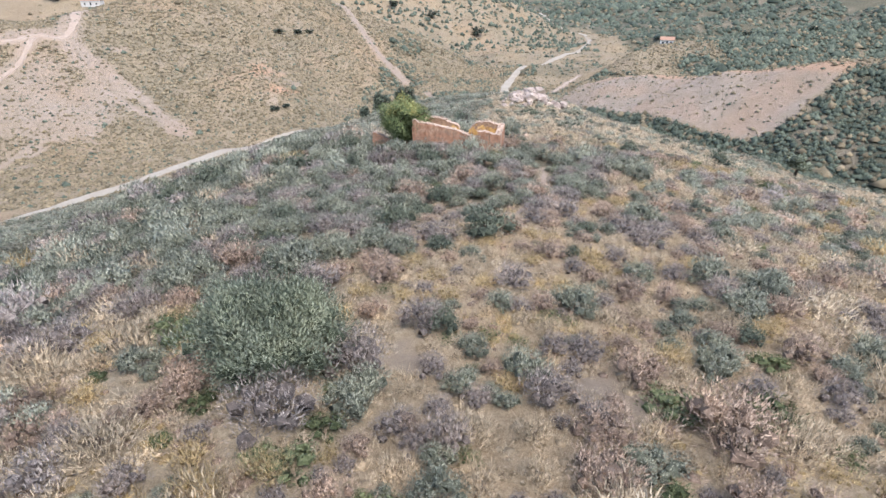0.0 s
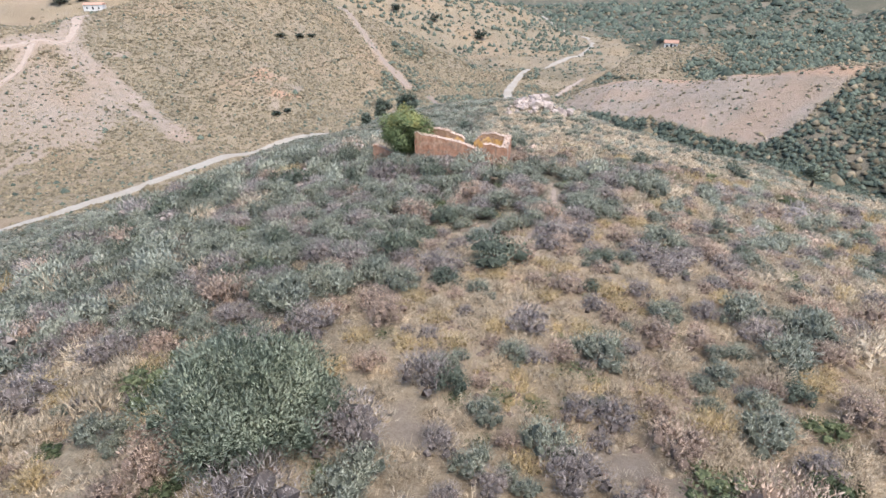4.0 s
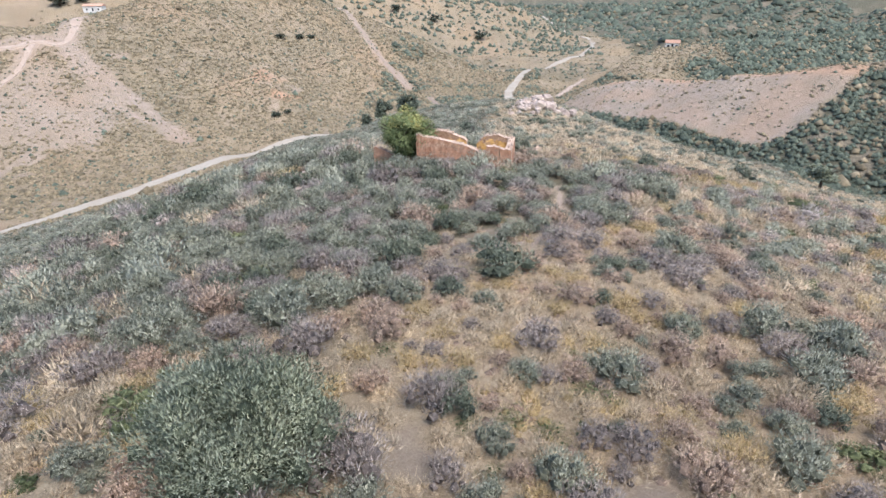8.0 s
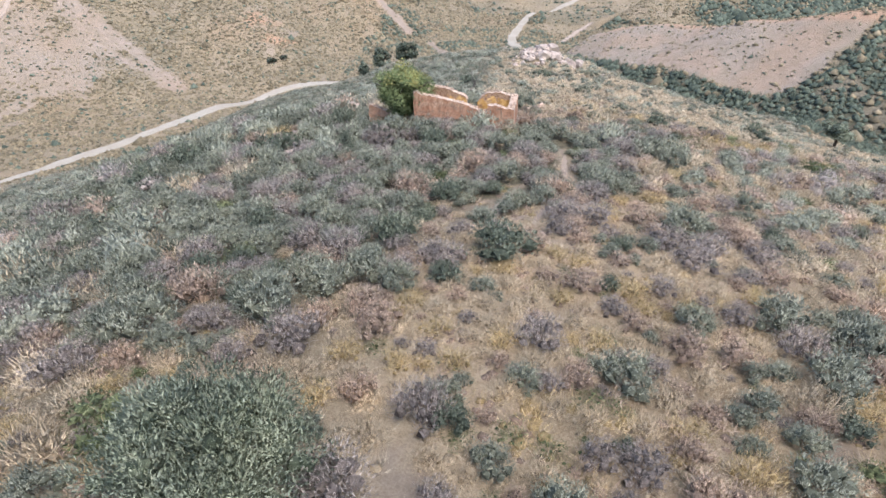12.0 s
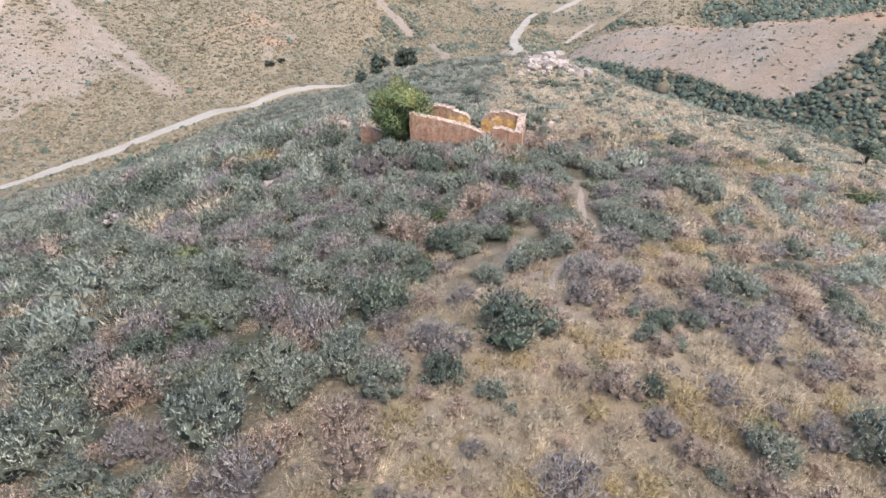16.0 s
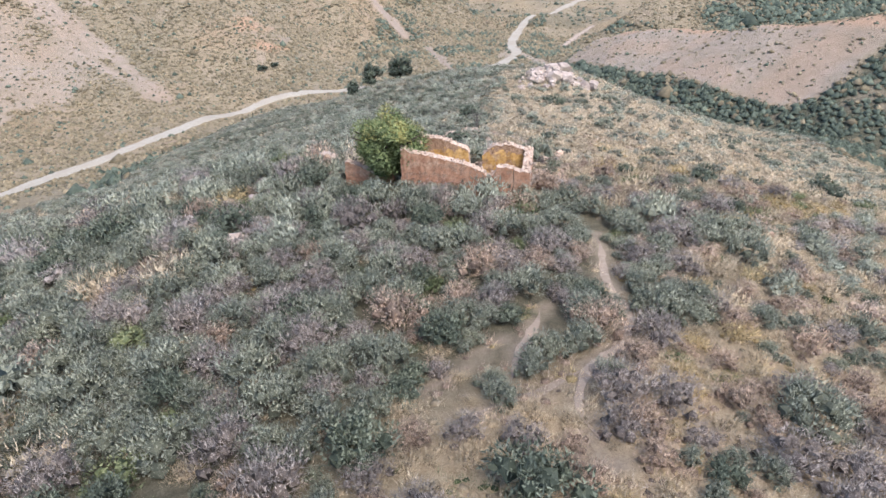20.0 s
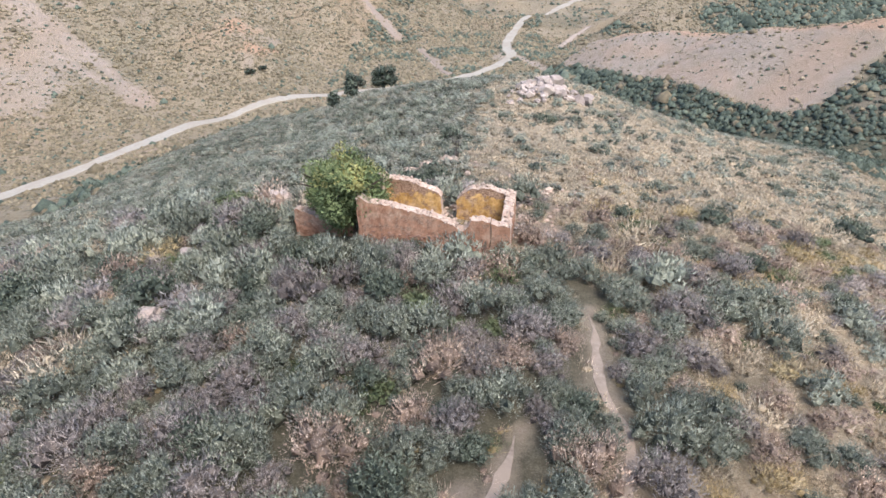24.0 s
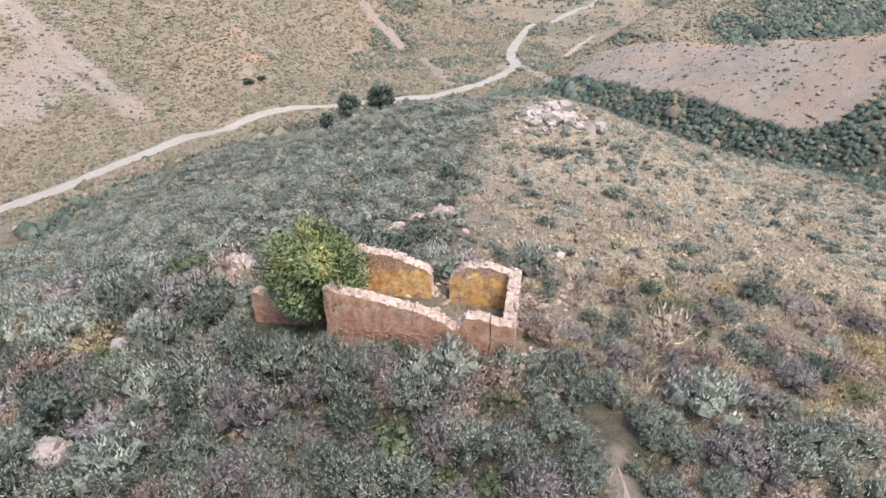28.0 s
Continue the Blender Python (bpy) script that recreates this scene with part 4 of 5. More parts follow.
SHRUBS += [("sage", 12.3, 4.6, 0.9, 0.9), ("grey", 23.9, 2.6, 0.9, 0.9), ("sage", 7.7, -10.1, 0.9, 0.9), ("dark", -10.6, 1.9, 1.3, 1.3), ("dark", -6.6, -0.3, 1.0, 1.2), ("sage", 4.4, -6.0, 0.8, 0.9)]
SHRUBS += [("sage", 11.0, -4.2, 1.6, 1.3), ("grey", 9.3, -4.8, 1.3, 1.2), ("sage", 12.8, -3.6, 1.5, 1.3), ("fresh", -18.3, 3.6, 1.1, 0.8), ("fresh", -32.0, 2.0, 1.6, 1.1), ("grey", 8.4, -19.0, 1.2, 0.9), ("grey", 9.8, -19.4, 1.2, 0.9)]
SHRUBS += [("sage", 0.8, -17.2, 0.7, 0.8), ("sage", 2.3, -14.6, 0.8, 1.0), ("dark", -1.9, 9.6, 1.1, 1.1), ("dark", -3.2, 9.0, 1.0, 1.0), ("sage", 0.3, 8.2, 0.6, 0.7), ("sage", 12.6, 11.6, 0.8, 0.8)]
SHRUBS += [("sage", 13.5, 34.4, 1.2, 1.1), ("dark", 7.0, 30.2, 1.2, 1.1), ("sage", 10.5, 21.0, 1.1, 1.1), ("sage", 24.8, 44.5, 1.5, 1.5), ("sage", 34.5, 39.6, 1.6, 1.6), ("sage", 42.0, 41.5, 1.5, 1.5)]
SHRUBS += [("dark", -2.0, 24.0, 1.3, 1.2), ("dark", -18.4, 6.3, 1.2, 1.2), ("sage", -16.5, 10.6, 1.3, 1.3), ("sage", -5.8, -1.7, 1.5, 1.7), ("sage", -3.6, -2.2, 1.4, 1.7), ("grey", -2.2, -1.9, 1.2, 1.4)]
SHRUBS += [("sage", -1.0, -3.0, 1.2, 1.3), ("grey", 0.6, -2.6, 1.0, 1.1), ("dark", 3.4, -1.6, 0.6, 0.7), ("sage", 5.6, -2.2, 1.0, 1.1), ("sage", 2.6, -5.2, 0.9, 1.1), ("sage", 6.9, -3.4, 1.0, 1.1), ("sage", 3.9, -0.4, 0.5, 0.6)]
SHRUBS += [("sage", -1.0, 2.0, 0.45, 0.3), ("sage", -3.2, 3.0, 0.6, 0.3), ("fresh", 0.9, 2.6, 0.5, 0.25), ("fresh", 6.6, -4.9, 0.8, 0.5), ("fresh", 3.6, -29.5, 0.6, 0.3), ("fresh", 2.6, -31.3, 0.5, 0.3), ("fresh", 1.2, -36.4, 0.4, 0.4)]
SHRUBS += [("sage", -4.4, -0.8, 1.0, 1.3), ("sage", -2.7, -1.0, 0.9, 1.1), ("grey", -3.5, -0.9, 0.8, 1.2), ("dark", -7.4, -1.2, 1.2, 1.4), ("sage", -8.8, 0.2, 1.2, 1.3), ("grey", 7.2, -7.0, 1.1, 1.0), ("grey", 8.8, -7.6, 1.0, 1.0), ("dark", 9.2, 6.2, 0.7, 0.7), ("rust", 5.8, -31.0, 0.6, 0.6), ("straw", 5.6, -29.2, 0.8, 0.7)]
R_ = random.Random(77)
for k in range(900):
    # large mounds of sage and dry shrub in front of the ruin and down its left flank
    x_, y_, s_ = R_.uniform(-26, 16), R_.uniform(-24, 0), R_.uniform(0.75, 1.25)
    if x_ > 9 + 0.6 * (y_ + 12) or (x_ > 0 and y_ < -13) or (-6 < x_ < 3.5 and y_ > -1.6) or any(math.hypot(x_ - q[0], y_ - q[1]) < s_ + 0.2 for line_, _ in SPUR_PATHS for q in line_):
        continue
    if any(math.hypot(x_ - row[1], y_ - row[2]) < 0.78 * (s_ + row[3]) for row in SHRUBS):
        continue
    SHRUBS.append((R_.choice(["sage", "sage", "sage", "grey", "dark"] if x_ < 0 else ["sage", "grey", "sage", "grey", "fresh"]), round(x_, 2), round(y_, 2), round(s_, 2), round(s_ * R_.uniform(0.95, 1.25), 2)))
for row in SHRUBS:
    shrub(*row)


def limb(bm, a, b, ra, rb, sides=6):
    d = (b - a).normalized()
    e = d.orthogonal().normalized()
    f = d.cross(e)
    rings = []
    for p, r in ((a, ra), (b, rb)):
        rings.append([bm.verts.new(p + (e * math.cos(k * 2 * math.pi / sides) + f * math.sin(k * 2 * math.pi / sides)) * r) for k in range(sides)])
    for k in range(sides):
        bm.faces.new((rings[0][k], rings[0][(k + 1) % sides], rings[1][(k + 1) % sides], rings[1][k]))


def tree(name, x, y, radius, base, height, leaves, leaf, material, label, seed, extra=None):
    """Trunk with limbs, and a crown of loose leaves in uneven clumps with gaps."""
    r = random.Random(seed)
    ob = tagged(new(name), label, "tree")
    ob.matrix_world = pose(x, y, ground_at(x, y) - 0.1)
    bm = bmesh.new()
    fork = Vector((0.1, 0, base + 0.35 * (height - base)))
    limb(bm, Vector((0, 0, 0)), fork, 0.09 * radius, 0.06 * radius)
    for k in range(7):
        az = k * 0.9 + r.uniform(-0.3, 0.3)
        mid = fork + Vector((math.cos(az), math.sin(az), 0.8)) * radius * 0.4
        limb(bm, fork * r.uniform(0.6, 1), mid, 0.05 * radius, 0.03 * radius, 5)
        limb(bm, mid, mid + Vector((math.cos(az + 0.4), math.sin(az + 0.4), 0.5)) * radius * 0.4, 0.03 * radius, 0.012 * radius, 4)
    part("trunk", bm, M_STEM, ob)
    g = np.random.default_rng(seed)
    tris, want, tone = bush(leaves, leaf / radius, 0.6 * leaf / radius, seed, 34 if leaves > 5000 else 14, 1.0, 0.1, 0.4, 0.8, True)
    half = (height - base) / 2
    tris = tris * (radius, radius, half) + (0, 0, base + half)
    # Lobe hearts clip to the darkest tone, painting shade inside the crown.
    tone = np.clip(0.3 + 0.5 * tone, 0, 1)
    p = tris.mean(1)
    pick = np.zeros(len(tris), bool) if extra is None else extra(p, g)
    for nm, m, sel, lab in (("crown", material, ~pick, ""), ("yellow_leaves", M_YELLOW, pick, "yellowing leaves at the top of the crown")):
        if sel.any():
            me = tri_mesh(nm, tris[sel], tone[sel], want[sel])
            me.materials.append(m)
            tagged(new(nm, me), lab).parent = ob
    return ob


tree("carob_tree", -5.95, 1.9, 2.65, 0.3, 5.1, 18000, 0.14, M_TREE, "dense green tree with yellowing top beside the ruin", 1,
     lambda p, g: (p[:, 2] > 3.3) & (np.abs(p[:, 0] - 0.6) < 1.9) & (g.random(len(p)) < 0.12 + 0.6 * (np.sin(p[:, 0] * 3.1 + p[:, 1] * 2) > 0.4)))
tree("evergreen_tree", -19.0, 60.5, 2.0, 0.2, 3.9, 2600, 0.30, M_DARK, "dark green round tree below the ridge", 2)
tree("evergreen_tree", -14.8, 63.0, 2.3, 0.3, 4.6, 2800, 0.30, M_DARK, "dark green round tree below the ridge", 3)
tree("evergreen_tree", -21.6, 58.0, 1.4, 0.1, 2.4, 1600, 0.28, M_DARK, "small dark green tree below the ridge", 4)
tree("olive_tree", 37.7, 20.8, 2.1, 1.0, 3.6, 2600, 0.28, M_OLIVE, "pale green olive tree on the shoulder of the spur", 5)
for k, (x, y, rad, h) in enumerate([(-11, 505, 8, 9), (-89, 510, 6, 8), (-53, 509, 6, 7), (-86.5, 182, 2.4, 2.6), (-83, 186, 2.0, 2.2), (-107, 254, 3, 2.6), (-100, 262, 3.2, 2.6), (-95, 268, 3, 2.4),
                                    (-332, 402, 9, 9), (-318, 410, 7, 7), (-275, 425, 6, 6), (140, 290, 4, 3.6), (170, 284, 3, 3)]):
    tree("hillside_tree", x, y, rad, 0.1, h, 700, 0.16 * rad, M_DARK, "dark green bushy tree on the far hillside", 20 + k)


# ---- a bare stick bush, the tumbled bank behind the ruin, and tall dry stalks ----
def sticks(name, x, y, height, n, spread, label, seed):
    r = random.Random(seed)
    bm = bmesh.new()
    for k in range(n):
        az, lean = r.uniform(0, 6.28), r.uniform(0.05, spread)
        a = Vector((0, 0, 0))
        d = Vector((math.cos(az) * lean, math.sin(az) * lean, 1)).normalized()
        for j in range(3):
            b = a + d * height * r.uniform(0.22, 0.36)
            limb(bm, a, b, 0.022 * height / 2 * (1 - j * 0.28), 0.022 * height / 2 * (0.72 - j * 0.25), 4)
            if j:
                e = (d + Vector((r.uniform(-0.6, 0.6), r.uniform(-0.6, 0.6), 0.2))).normalized()
                limb(bm, a, a + e * height * 0.25, 0.008 * height / 2, 0.003, 3)
            a, d = b, (d + Vector((r.uniform(-0.2, 0.2), r.uniform(-0.2, 0.2), 0))).normalized()
    me = bpy.data.meshes.new(name)
    bm.to_mesh(me)
    bm.free()
    me.materials.append(M_GREY)
    ob = tagged(new(name, me), label, "dead plant")
    ob.matrix_world = pose(x, y, ground_at(x, y) - 0.03)


sticks("dead_bush", -0.9, 15.2, 2.4, 9, 0.55, "leafless grey dead bush on the bank behind the ruin", 1)
sticks("dead_bush", -9.3, 4.6, 1.9, 7, 0.4, "leafless grey dead bush beside the tree", 2)
for k, (x, y, h) in enumerate([(-14.6, -7.2, 1.5), (-11.2, -27.6, 1.4), (-10.3, -28.1, 1.2), (-12.2, -12.6, 1.3), (-4.1, -8.3, 1.2)]):
    sticks("dry_stalk", x, y, h, 2, 0.12, "tall thin dried flower stalk among the shrubs", 10 + k)


def build_bank():
    bank = tagged(new("tumbled_bank"), "low line of tumbled pinkish stones behind the ruin", "stone bank")
    bank.matrix_world = pose(-2.9, 13.2, ground_at(-2.9, 13.2))
    base = bank.matrix_world.inverted()
    r = random.Random(9)
    for k in range(64):
        f = r.random()
        x, y, s = -1.0 - 3.9 * f + r.gauss(0, 0.18), 15.0 - 3.7 * f + r.gauss(0, 0.18), r.uniform(0.12, 0.32)
        stone = new("bank_stone", r.choice(STONES))
        stone.parent = bank
        stone.matrix_local = base @ Matrix.LocRotScale((x, y, ground_at(x, y) + s * 0.3), Euler((r.uniform(-0.3, 0.3), r.uniform(-0.3, 0.3), r.uniform(0, 6))), (s * 1.3, s, s * 0.8))


build_bank()


# ---- far houses ----
def far_house(x, y, wx, wy, h, turn, label, z=None):
    ob = tagged(new("farmhouse"), label, "house")
    ob.matrix_world = pose(x, y, ground_at(x, y) - 0.6 if z is None else z, 0, 0, turn)
    bm = bmesh.new()
    bmesh.ops.create_cube(bm, size=1, matrix=Matrix.Translation((0, 0, h / 2)) @ Matrix.Diagonal((wx, wy, h, 1)))
    part("walls", bm, M_WHITE, ob)
    bm = bmesh.new()
    e, q = wx / 2 + 0.4, wy / 2 + 0.5
    v = [bm.verts.new(c) for c in ((-e, -q, h), (e, -q, h), (e, q, h), (-e, q, h), (-e, 0, h + 1.6), (e, 0, h + 1.6), (-e, -q, h + 0.15), (e, -q, h + 0.15), (e, q, h + 0.15), (-e, q, h + 0.15))]
    for f in ((0, 1, 7, 6), (2, 3, 9, 8), (6, 7, 5, 4), (8, 9, 4, 5), (0, 6, 4, 9, 3), (1, 2, 8, 5, 7), (0, 3, 2, 1)):
        bm.faces.new([v[k] for k in f])
    part("roof", bm, M_TILE, ob)
    for k in range(3):
        bm = bmesh.new()
        bmesh.ops.create_cube(bm, size=1, matrix=Matrix.Translation((wx * (k - 1) * 0.3, -wy / 2 - 0.02, h * 0.5)) @ Matrix.Diagonal((1.1, 0.12, 1.3 if k != 1 else 2.1, 1)))
        part("window" if k != 1 else "door", bm, M_GLASS, ob)
    return ob


far_house(-303, 400, 14, 7, 4.5, 10, "white far farmhouse on the hill crest")
far_house(99, 294, 7, 5, 3.0, -15, "small white farmhouse with tiled roof on the far spur")

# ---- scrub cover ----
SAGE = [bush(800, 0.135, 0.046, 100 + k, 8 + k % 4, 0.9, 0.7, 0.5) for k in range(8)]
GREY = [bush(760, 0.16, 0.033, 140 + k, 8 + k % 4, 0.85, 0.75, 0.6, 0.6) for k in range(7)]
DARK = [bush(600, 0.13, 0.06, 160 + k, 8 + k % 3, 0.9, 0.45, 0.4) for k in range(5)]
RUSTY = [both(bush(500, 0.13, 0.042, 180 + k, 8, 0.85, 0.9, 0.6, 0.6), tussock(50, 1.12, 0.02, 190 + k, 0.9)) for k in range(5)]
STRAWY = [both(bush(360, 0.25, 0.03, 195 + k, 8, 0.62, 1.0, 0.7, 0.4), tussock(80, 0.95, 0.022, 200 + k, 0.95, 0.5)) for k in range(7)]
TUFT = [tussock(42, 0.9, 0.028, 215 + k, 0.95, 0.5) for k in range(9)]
MIDB = [bush(150, 0.15, 0.075, 230 + k, 5, 0.8, 0.45, 0.4) for k in range(7)]
MIDT = [bush(60, 0.3, 0.06, 240 + k, 3, 0.7, 0.9, 0.6, 0.5) for k in range(6)]
FARB = [mound(250 + k) for k in range(9)]


def scatter(n, x0, x1, y0, y1, seed):
    r = np.random.default_rng(seed)
    return r.uniform(x0, x1, n), r.uniform(y0, y1, n), r


def in_ruin(x, y):
    return (x > -9.2) & (x < 3.2) & (y > -0.5 + 0.5 * (x < -5)) & (y < 5.0)


def in_room(x, y):
    return (x > -4.1) & (x < 1.7) & (y > 1.1) & (y < 3.3)


def clear(x, y):
    """Ground that no placed shrub already covers."""
    free = np.ones(len(x), bool)
    for row in SHRUBS:
        free &= np.hypot(x - row[1], y - row[2]) > row[3] * 0.8
    return free


def in_view(x, y):
    return np.abs(x - 1) < 14 + (y + 41) * 0.85


def single(kind, x, y, size, most, tall=1.0):
    """The plants of a kind that stand nearest to the middle of the slope, each as a thing of its own; says which are left."""
    order = np.argsort(np.hypot((x - 1.5) / 1.3, (y + 22) / 1.6))[:most]
    for k in order:
        wide = min(float(size[k]), 0.62 if kind in ("gold", "straw", "fresh") else 1.4)
        shrub(kind, float(x[k]), float(y[k]), wide, wide * tall)
    left = np.ones(len(x), bool)
    left[order] = False
    return left


def near_scrub():
    """Shrubs and grass cushions that close over the spur: mostly sage on the shaded flank, mostly dry grass on the crest."""
    x, y, r = scatter(90000, -62, 52, -42, 78, 31)
    bare, straw, dark = zones(x, y)
    keep = in_view(x, y) & (bare < 0.25) & ~in_ruin(x, y) & clear(x, y)
    x, y, dark = x[keep], y[keep], dark[keep]
    mid = (y > 8) | (x < -30)
    way = np.min([nearest(x, y, nodes)[0] for nodes, _ in SPUR_PATHS], axis=0)
    size = (0.40 + 0.17 * dark) * np.exp(r.normal(0, 0.36, len(x))) 
    size = np.where(mid, np.minimum(size, 0.72), size)
    keep = spaced(x, y, size * np.where(dark > 0.45, 0.74, 0.80 + 0.25 * mid)) & (way > 0.15 + 0.5 * size)
    x, y, dark, size, mid = x[keep], y[keep], dark[keep], size[keep], mid[keep]
    pick = np.clip(r.random(len(x)) + (grain(x, y, 3.2, 51) - 0.5) * 0.5, 0, 0.999)
    green = np.clip(dark + (r.random(len(x)) - 0.5) * 0.4, 0, 1) > 0.4
    edges = np.where(green[:, None], [[0.52, 0.58, 0.80, 0.89, 0.96, 0.992]], [[0.18, 0.21, 0.36, 0.54, 0.90, 0.994]])
    edges = np.where((mid & ~green)[:, None], [[0.22, 0.25, 0.31, 0.38, 0.95, 0.98]], edges)
    sort = (pick[:, None] > edges).sum(1)
    kinds = (("sage", "sage_scrub", "grey-green sage shrubs covering the slope", M_SAGE, SAGE, 1.0, 180),
             ("dark", "green_scrub", "dark green leafy shrubs in the sage", M_DEEP, DARK, 0.95, 40),
             ("grey", "dry_scrub", "grey-violet dry shrubs between the grass", M_GREY, GREY, 0.95, 130),
             ("rust", "brown_scrub", "pale brown dried shrubs with seed heads", M_RUST, RUSTY, 0.95, 110),
             ("straw", "straw_cushions", "pale straw-coloured cushions of dry grass", M_STRAW, STRAWY, 0.85, 140),
             ("gold", "golden_cushions", "golden yellow cushions of dry broom grass", M_GOLD, STRAWY, 0.85, 50),
             ("fresh", "green_herbs", "low fresh green herbs between the shrubs", M_FRESH, DARK, 0.45, 20))
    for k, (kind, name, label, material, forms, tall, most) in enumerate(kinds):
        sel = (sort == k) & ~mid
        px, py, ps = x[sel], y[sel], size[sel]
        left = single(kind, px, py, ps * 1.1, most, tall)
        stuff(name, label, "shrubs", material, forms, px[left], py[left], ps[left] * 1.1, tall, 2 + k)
    grass = (sort == 4) | (sort == 5)
    stuff("ridge_scrub", "grey-green shrubs beyond the ruin", "shrubs", M_SAGE, MIDB, x[mid & (sort == 0)], y[mid & (sort == 0)], size[mid & (sort == 0)] * 1.1, 0.8, 17)
    other = mid & (sort > 0) & ~grass
    stuff("ridge_dry_scrub", "dull olive shrubs beyond the ruin", "shrubs", M_HEART, MIDB, x[other], y[other], size[other], 0.8, 18)
    stuff("ridge_grass", "pale straw tussocks beyond the ruin", "grass", M_STRAW, MIDT, x[mid & grass], y[mid & grass], size[mid & grass] * 0.95, 0.75, 12)


def near_grass():
    x, y, r = scatter(24000, -30, 40, -42, 20, 32)
    bare, straw, dark = zones(x, y)
    keep = in_view(x, y) & ((bare < 0.35) | ((bare < 0.78) & (r.random(len(x)) < 0.45))) & (~in_ruin(x, y) | in_room(x, y)) & (r.random(len(x)) < np.where(y < 8, 0.9, 0.55) - 0.8 * dark)
    x, y = x[keep], y[keep]
    g = grain(x, y, 3, 52) + 0.25 * (r.random(len(x)) - 0.5)
    size = r.uniform(0.26, 0.6, len(x))
    for sel, nm, lab, m, k in ((g <= 0.6, "straw_grass", "pale straw-coloured dry grass tufts", M_STRAW, 4), ((g > 0.6) & (g < 0.76), "brown_grass", "pinkish brown dry grass tufts", M_RUST, 10), (g >= 0.76, "golden_grass", "golden yellow dry grass tufts", M_GOLD, 9)):
        stuff(nm, lab, "grass", m, TUFT, x[sel], y[sel], size[sel], 0.8, k)


def green_patches():
    x, y, r = scatter(9000, -24, 24, -34, 9, 38)
    bare, straw, dark = zones(x, y)
    keep = in_view(x, y) & (bare < 0.3) & (~in_ruin(x, y) | in_room(x, y)) & (grain(x, y, 2.6, 54) > 0.78 - 0.25 * in_room(x, y))
    x, y = x[keep], y[keep]
    stuff("green_grass", "patches of short fresh green grass between the shrubs", "grass", M_FRESH, TUFT[:4], x, y, r.uniform(0.2, 0.42, len(x)), 0.6, 16)


def ridge_tussocks():
    x, y, r = scatter(15000, -12, 56, 8, 78, 37)
    bare, straw, dark = zones(x, y)
    keep = in_view(x, y) & (bare < 0.5) & ~in_ruin(x, y) & (r.random(len(x)) < 0.95 - 1.2 * dark)
    x, y = x[keep], y[keep]
    stuff("ridge_tussocks", "pale straw-coloured tussocks along the ridge", "grass", M_STRAW, [tussock(14, 1.0, 0.08, 270 + k, 0.95, 0.4) for k in range(6)], x, y, r.uniform(0.3, 0.6, len(x)), 0.75, 14)


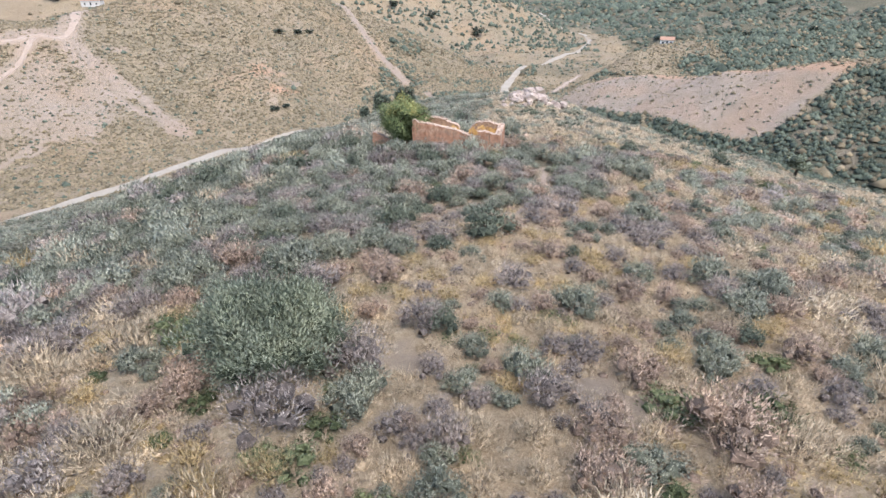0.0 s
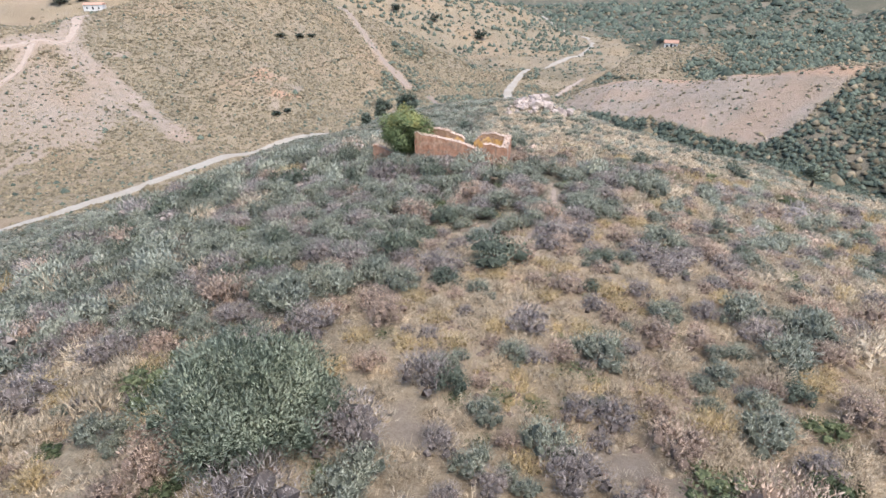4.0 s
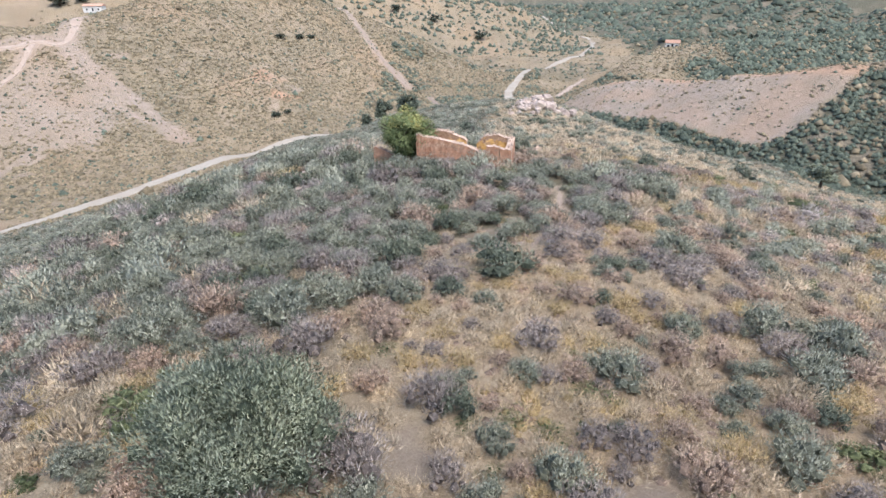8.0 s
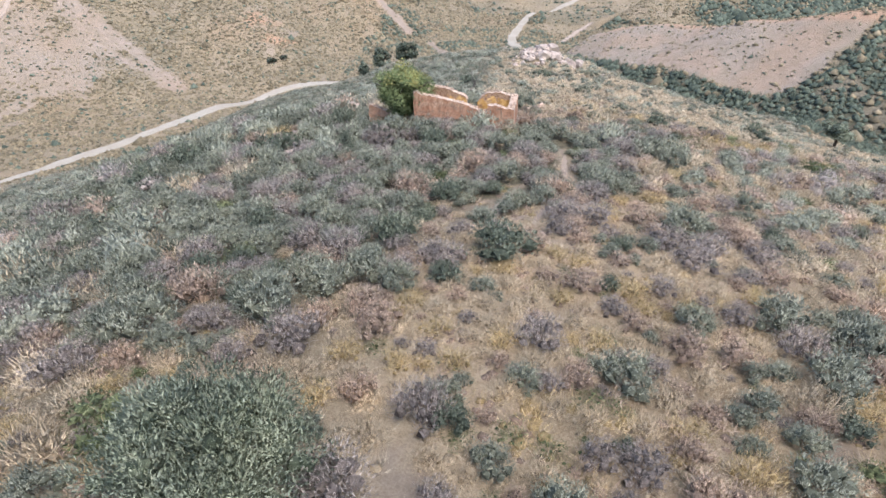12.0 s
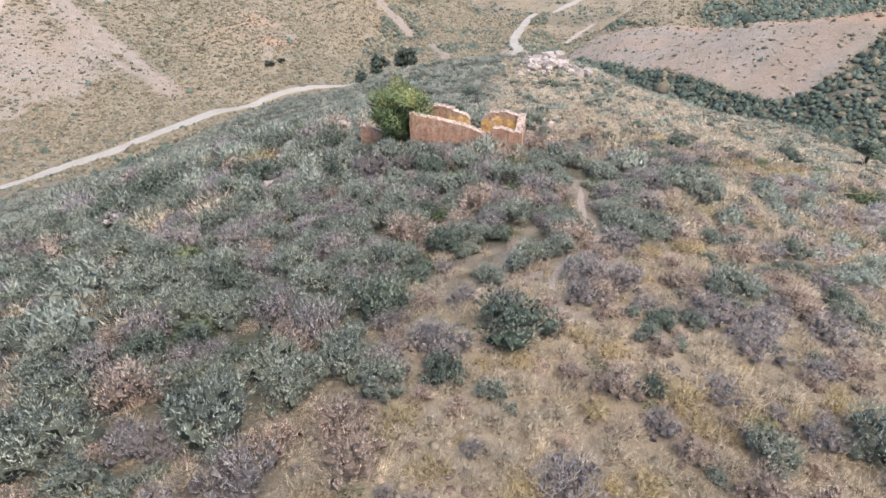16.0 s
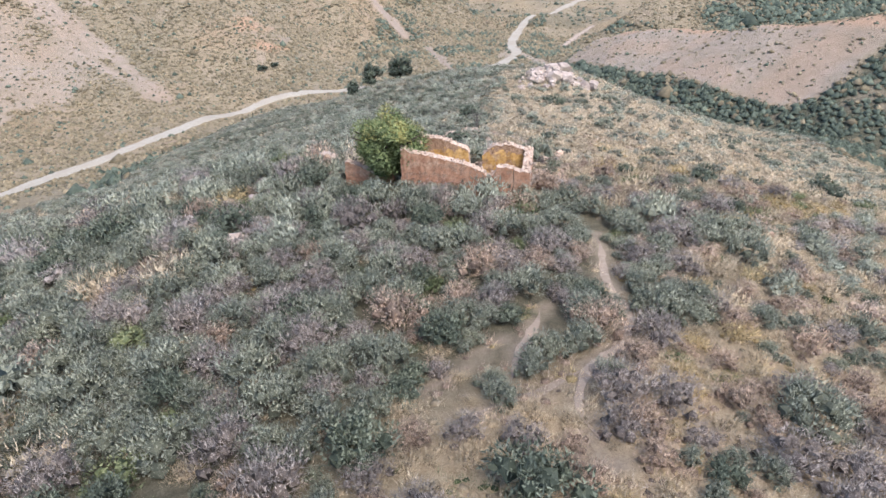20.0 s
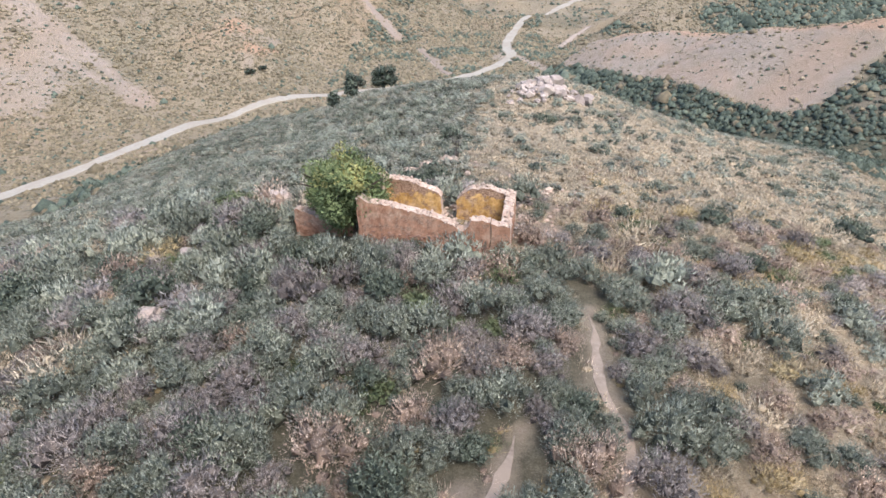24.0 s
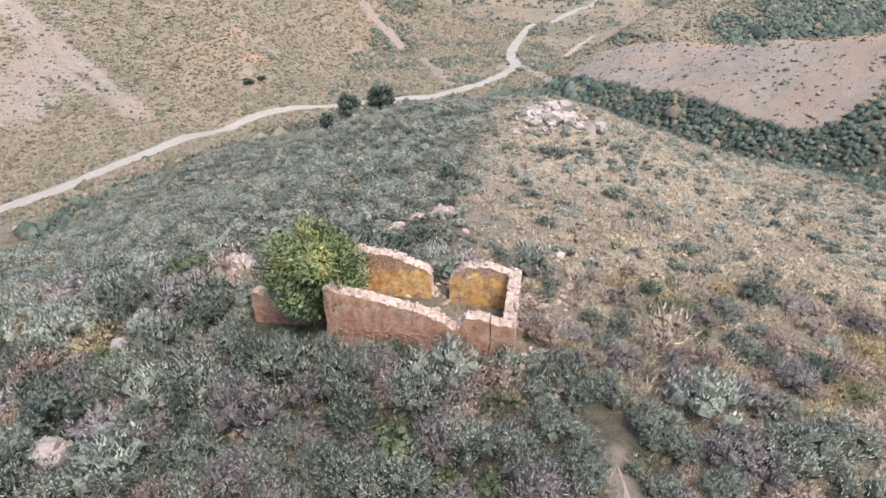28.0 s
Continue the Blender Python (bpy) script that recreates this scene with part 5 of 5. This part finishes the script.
def far_scrub():
    sets = [scatter(110000, -300, 30, 72, 345, 41), scatter(40000, -340, 340, 60, 640, 43), scatter(46000, 15, 235, 45, 300, 44), scatter(26000, -420, 800, 600, 1400, 45), scatter(15000, -110, 110, -130, 80, 47)]
    x, y, r = np.concatenate([q[0] for q in sets]), np.concatenate([q[1] for q in sets]), sets[0][2]
    bare, straw, dark = zones(x, y)
    near = (x > -62) & (x < 52) & (y < 75) & (in_view(x, y) | (y > 0))
    road_d, _ = nearest(x, y, ROAD)
    wide = r.random(len(x)) < np.clip(1.15 - y / 800, 0.45, 1)
    keep = ~near & wide & (road_d > 3.0) & (r.random(len(x)) < np.clip(0.9 + 0.1 * dark - 0.6 * bare, 0, 1)) & (np.abs(x) < 60 + np.maximum(y * 0.95, 50))
    x, y, dark, bare = x[keep], y[keep], dark[keep], bare[keep]
    open_ = (bare > 0.55) & (r.random(len(x)) < 0.3)
    x, y, dark, bare = x[~open_], y[~open_], dark[~open_], bare[~open_]
    size = 0.5 * np.exp(r.normal(0, 0.38, len(x))) * (1 + 1.3 * dark) * (1 + 0.9 * step(y, 250, 600) + 1.6 * step(y, 600, 900)) * (1 - 0.25 * bare)
    a = r.random(len(x)) < np.where(bare > 0.55, 0.3, 0.07 + 0.88 * dark)
    close = (x > -70) & (x < 130) & (y < 165) & (y > 40)
    hither = (y < 112) & (x > 12)
    hx, hy, hr = scatter(1900, -330, 90, 450, 700, 46)
    stuff("hill_trees", "small dark olive and carob trees dotted over the far hill", "trees", M_DARK, FARB, hx, hy, hr.uniform(1.2, 2.8, len(hx)), 1.4, 15)
    stuff("far_green_scrub", "dark green scrub on the far slopes", "shrubs", M_DARK, FARB, x[a & ~close], y[a & ~close], size[a & ~close], 1.0, 5)
    stuff("ravine_scrub", "dark green bushes filling the shaded ravine", "shrubs", M_DARK, [both(mound(285 + k, 7), bush(30, 0.22, 0.13, 290 + k, 6, 0.9, 0.4, 0.4, 0)) for k in range(6)], x[a & close & hither], y[a & close & hither], np.minimum(size[a & close & hither] * 0.8, 1.0), 1.0, 17)
    stuff("ravine_scrub", "dark green bushes deeper in the shaded ravine", "shrubs", M_DARK, [both(mound(285 + k, 6), bush(9, 0.34, 0.22, 290 + k, 5, 0.9, 0.4, 0.4, 0)) for k in range(6)], x[a & close & ~hither], y[a & close & ~hither], np.minimum(size[a & close & ~hither] * 0.85, 1.3), 1.0, 19)
    stuff("far_dry_scrub", "olive and straw scrub dotting the far slopes", "shrubs", M_HILL, FARB, x[~a], y[~a], size[~a], 0.9, 6)


def loose_stones():
    x, y, r = scatter(60000, -16, 22, -38, 16, 48)
    bare, straw, dark = zones(x, y)
    keep = (bare > 0.3) & (r.random(len(x)) < 0.5) | (r.random(len(x)) < 0.012 * (1 - dark))
    keep &= ~in_ruin(x, y)
    x, y = x[keep], y[keep]
    stuff("loose_stones", "small pale stones and gravel on the worn earth", "stones", M_STONE, [mound(400 + k) for k in range(5)], x, y, 0.02 + 0.06 * r.random(len(x)) ** 3, 0.8, 21)


near_scrub()
near_grass()
loose_stones()
green_patches()
ridge_tussocks()
far_scrub()
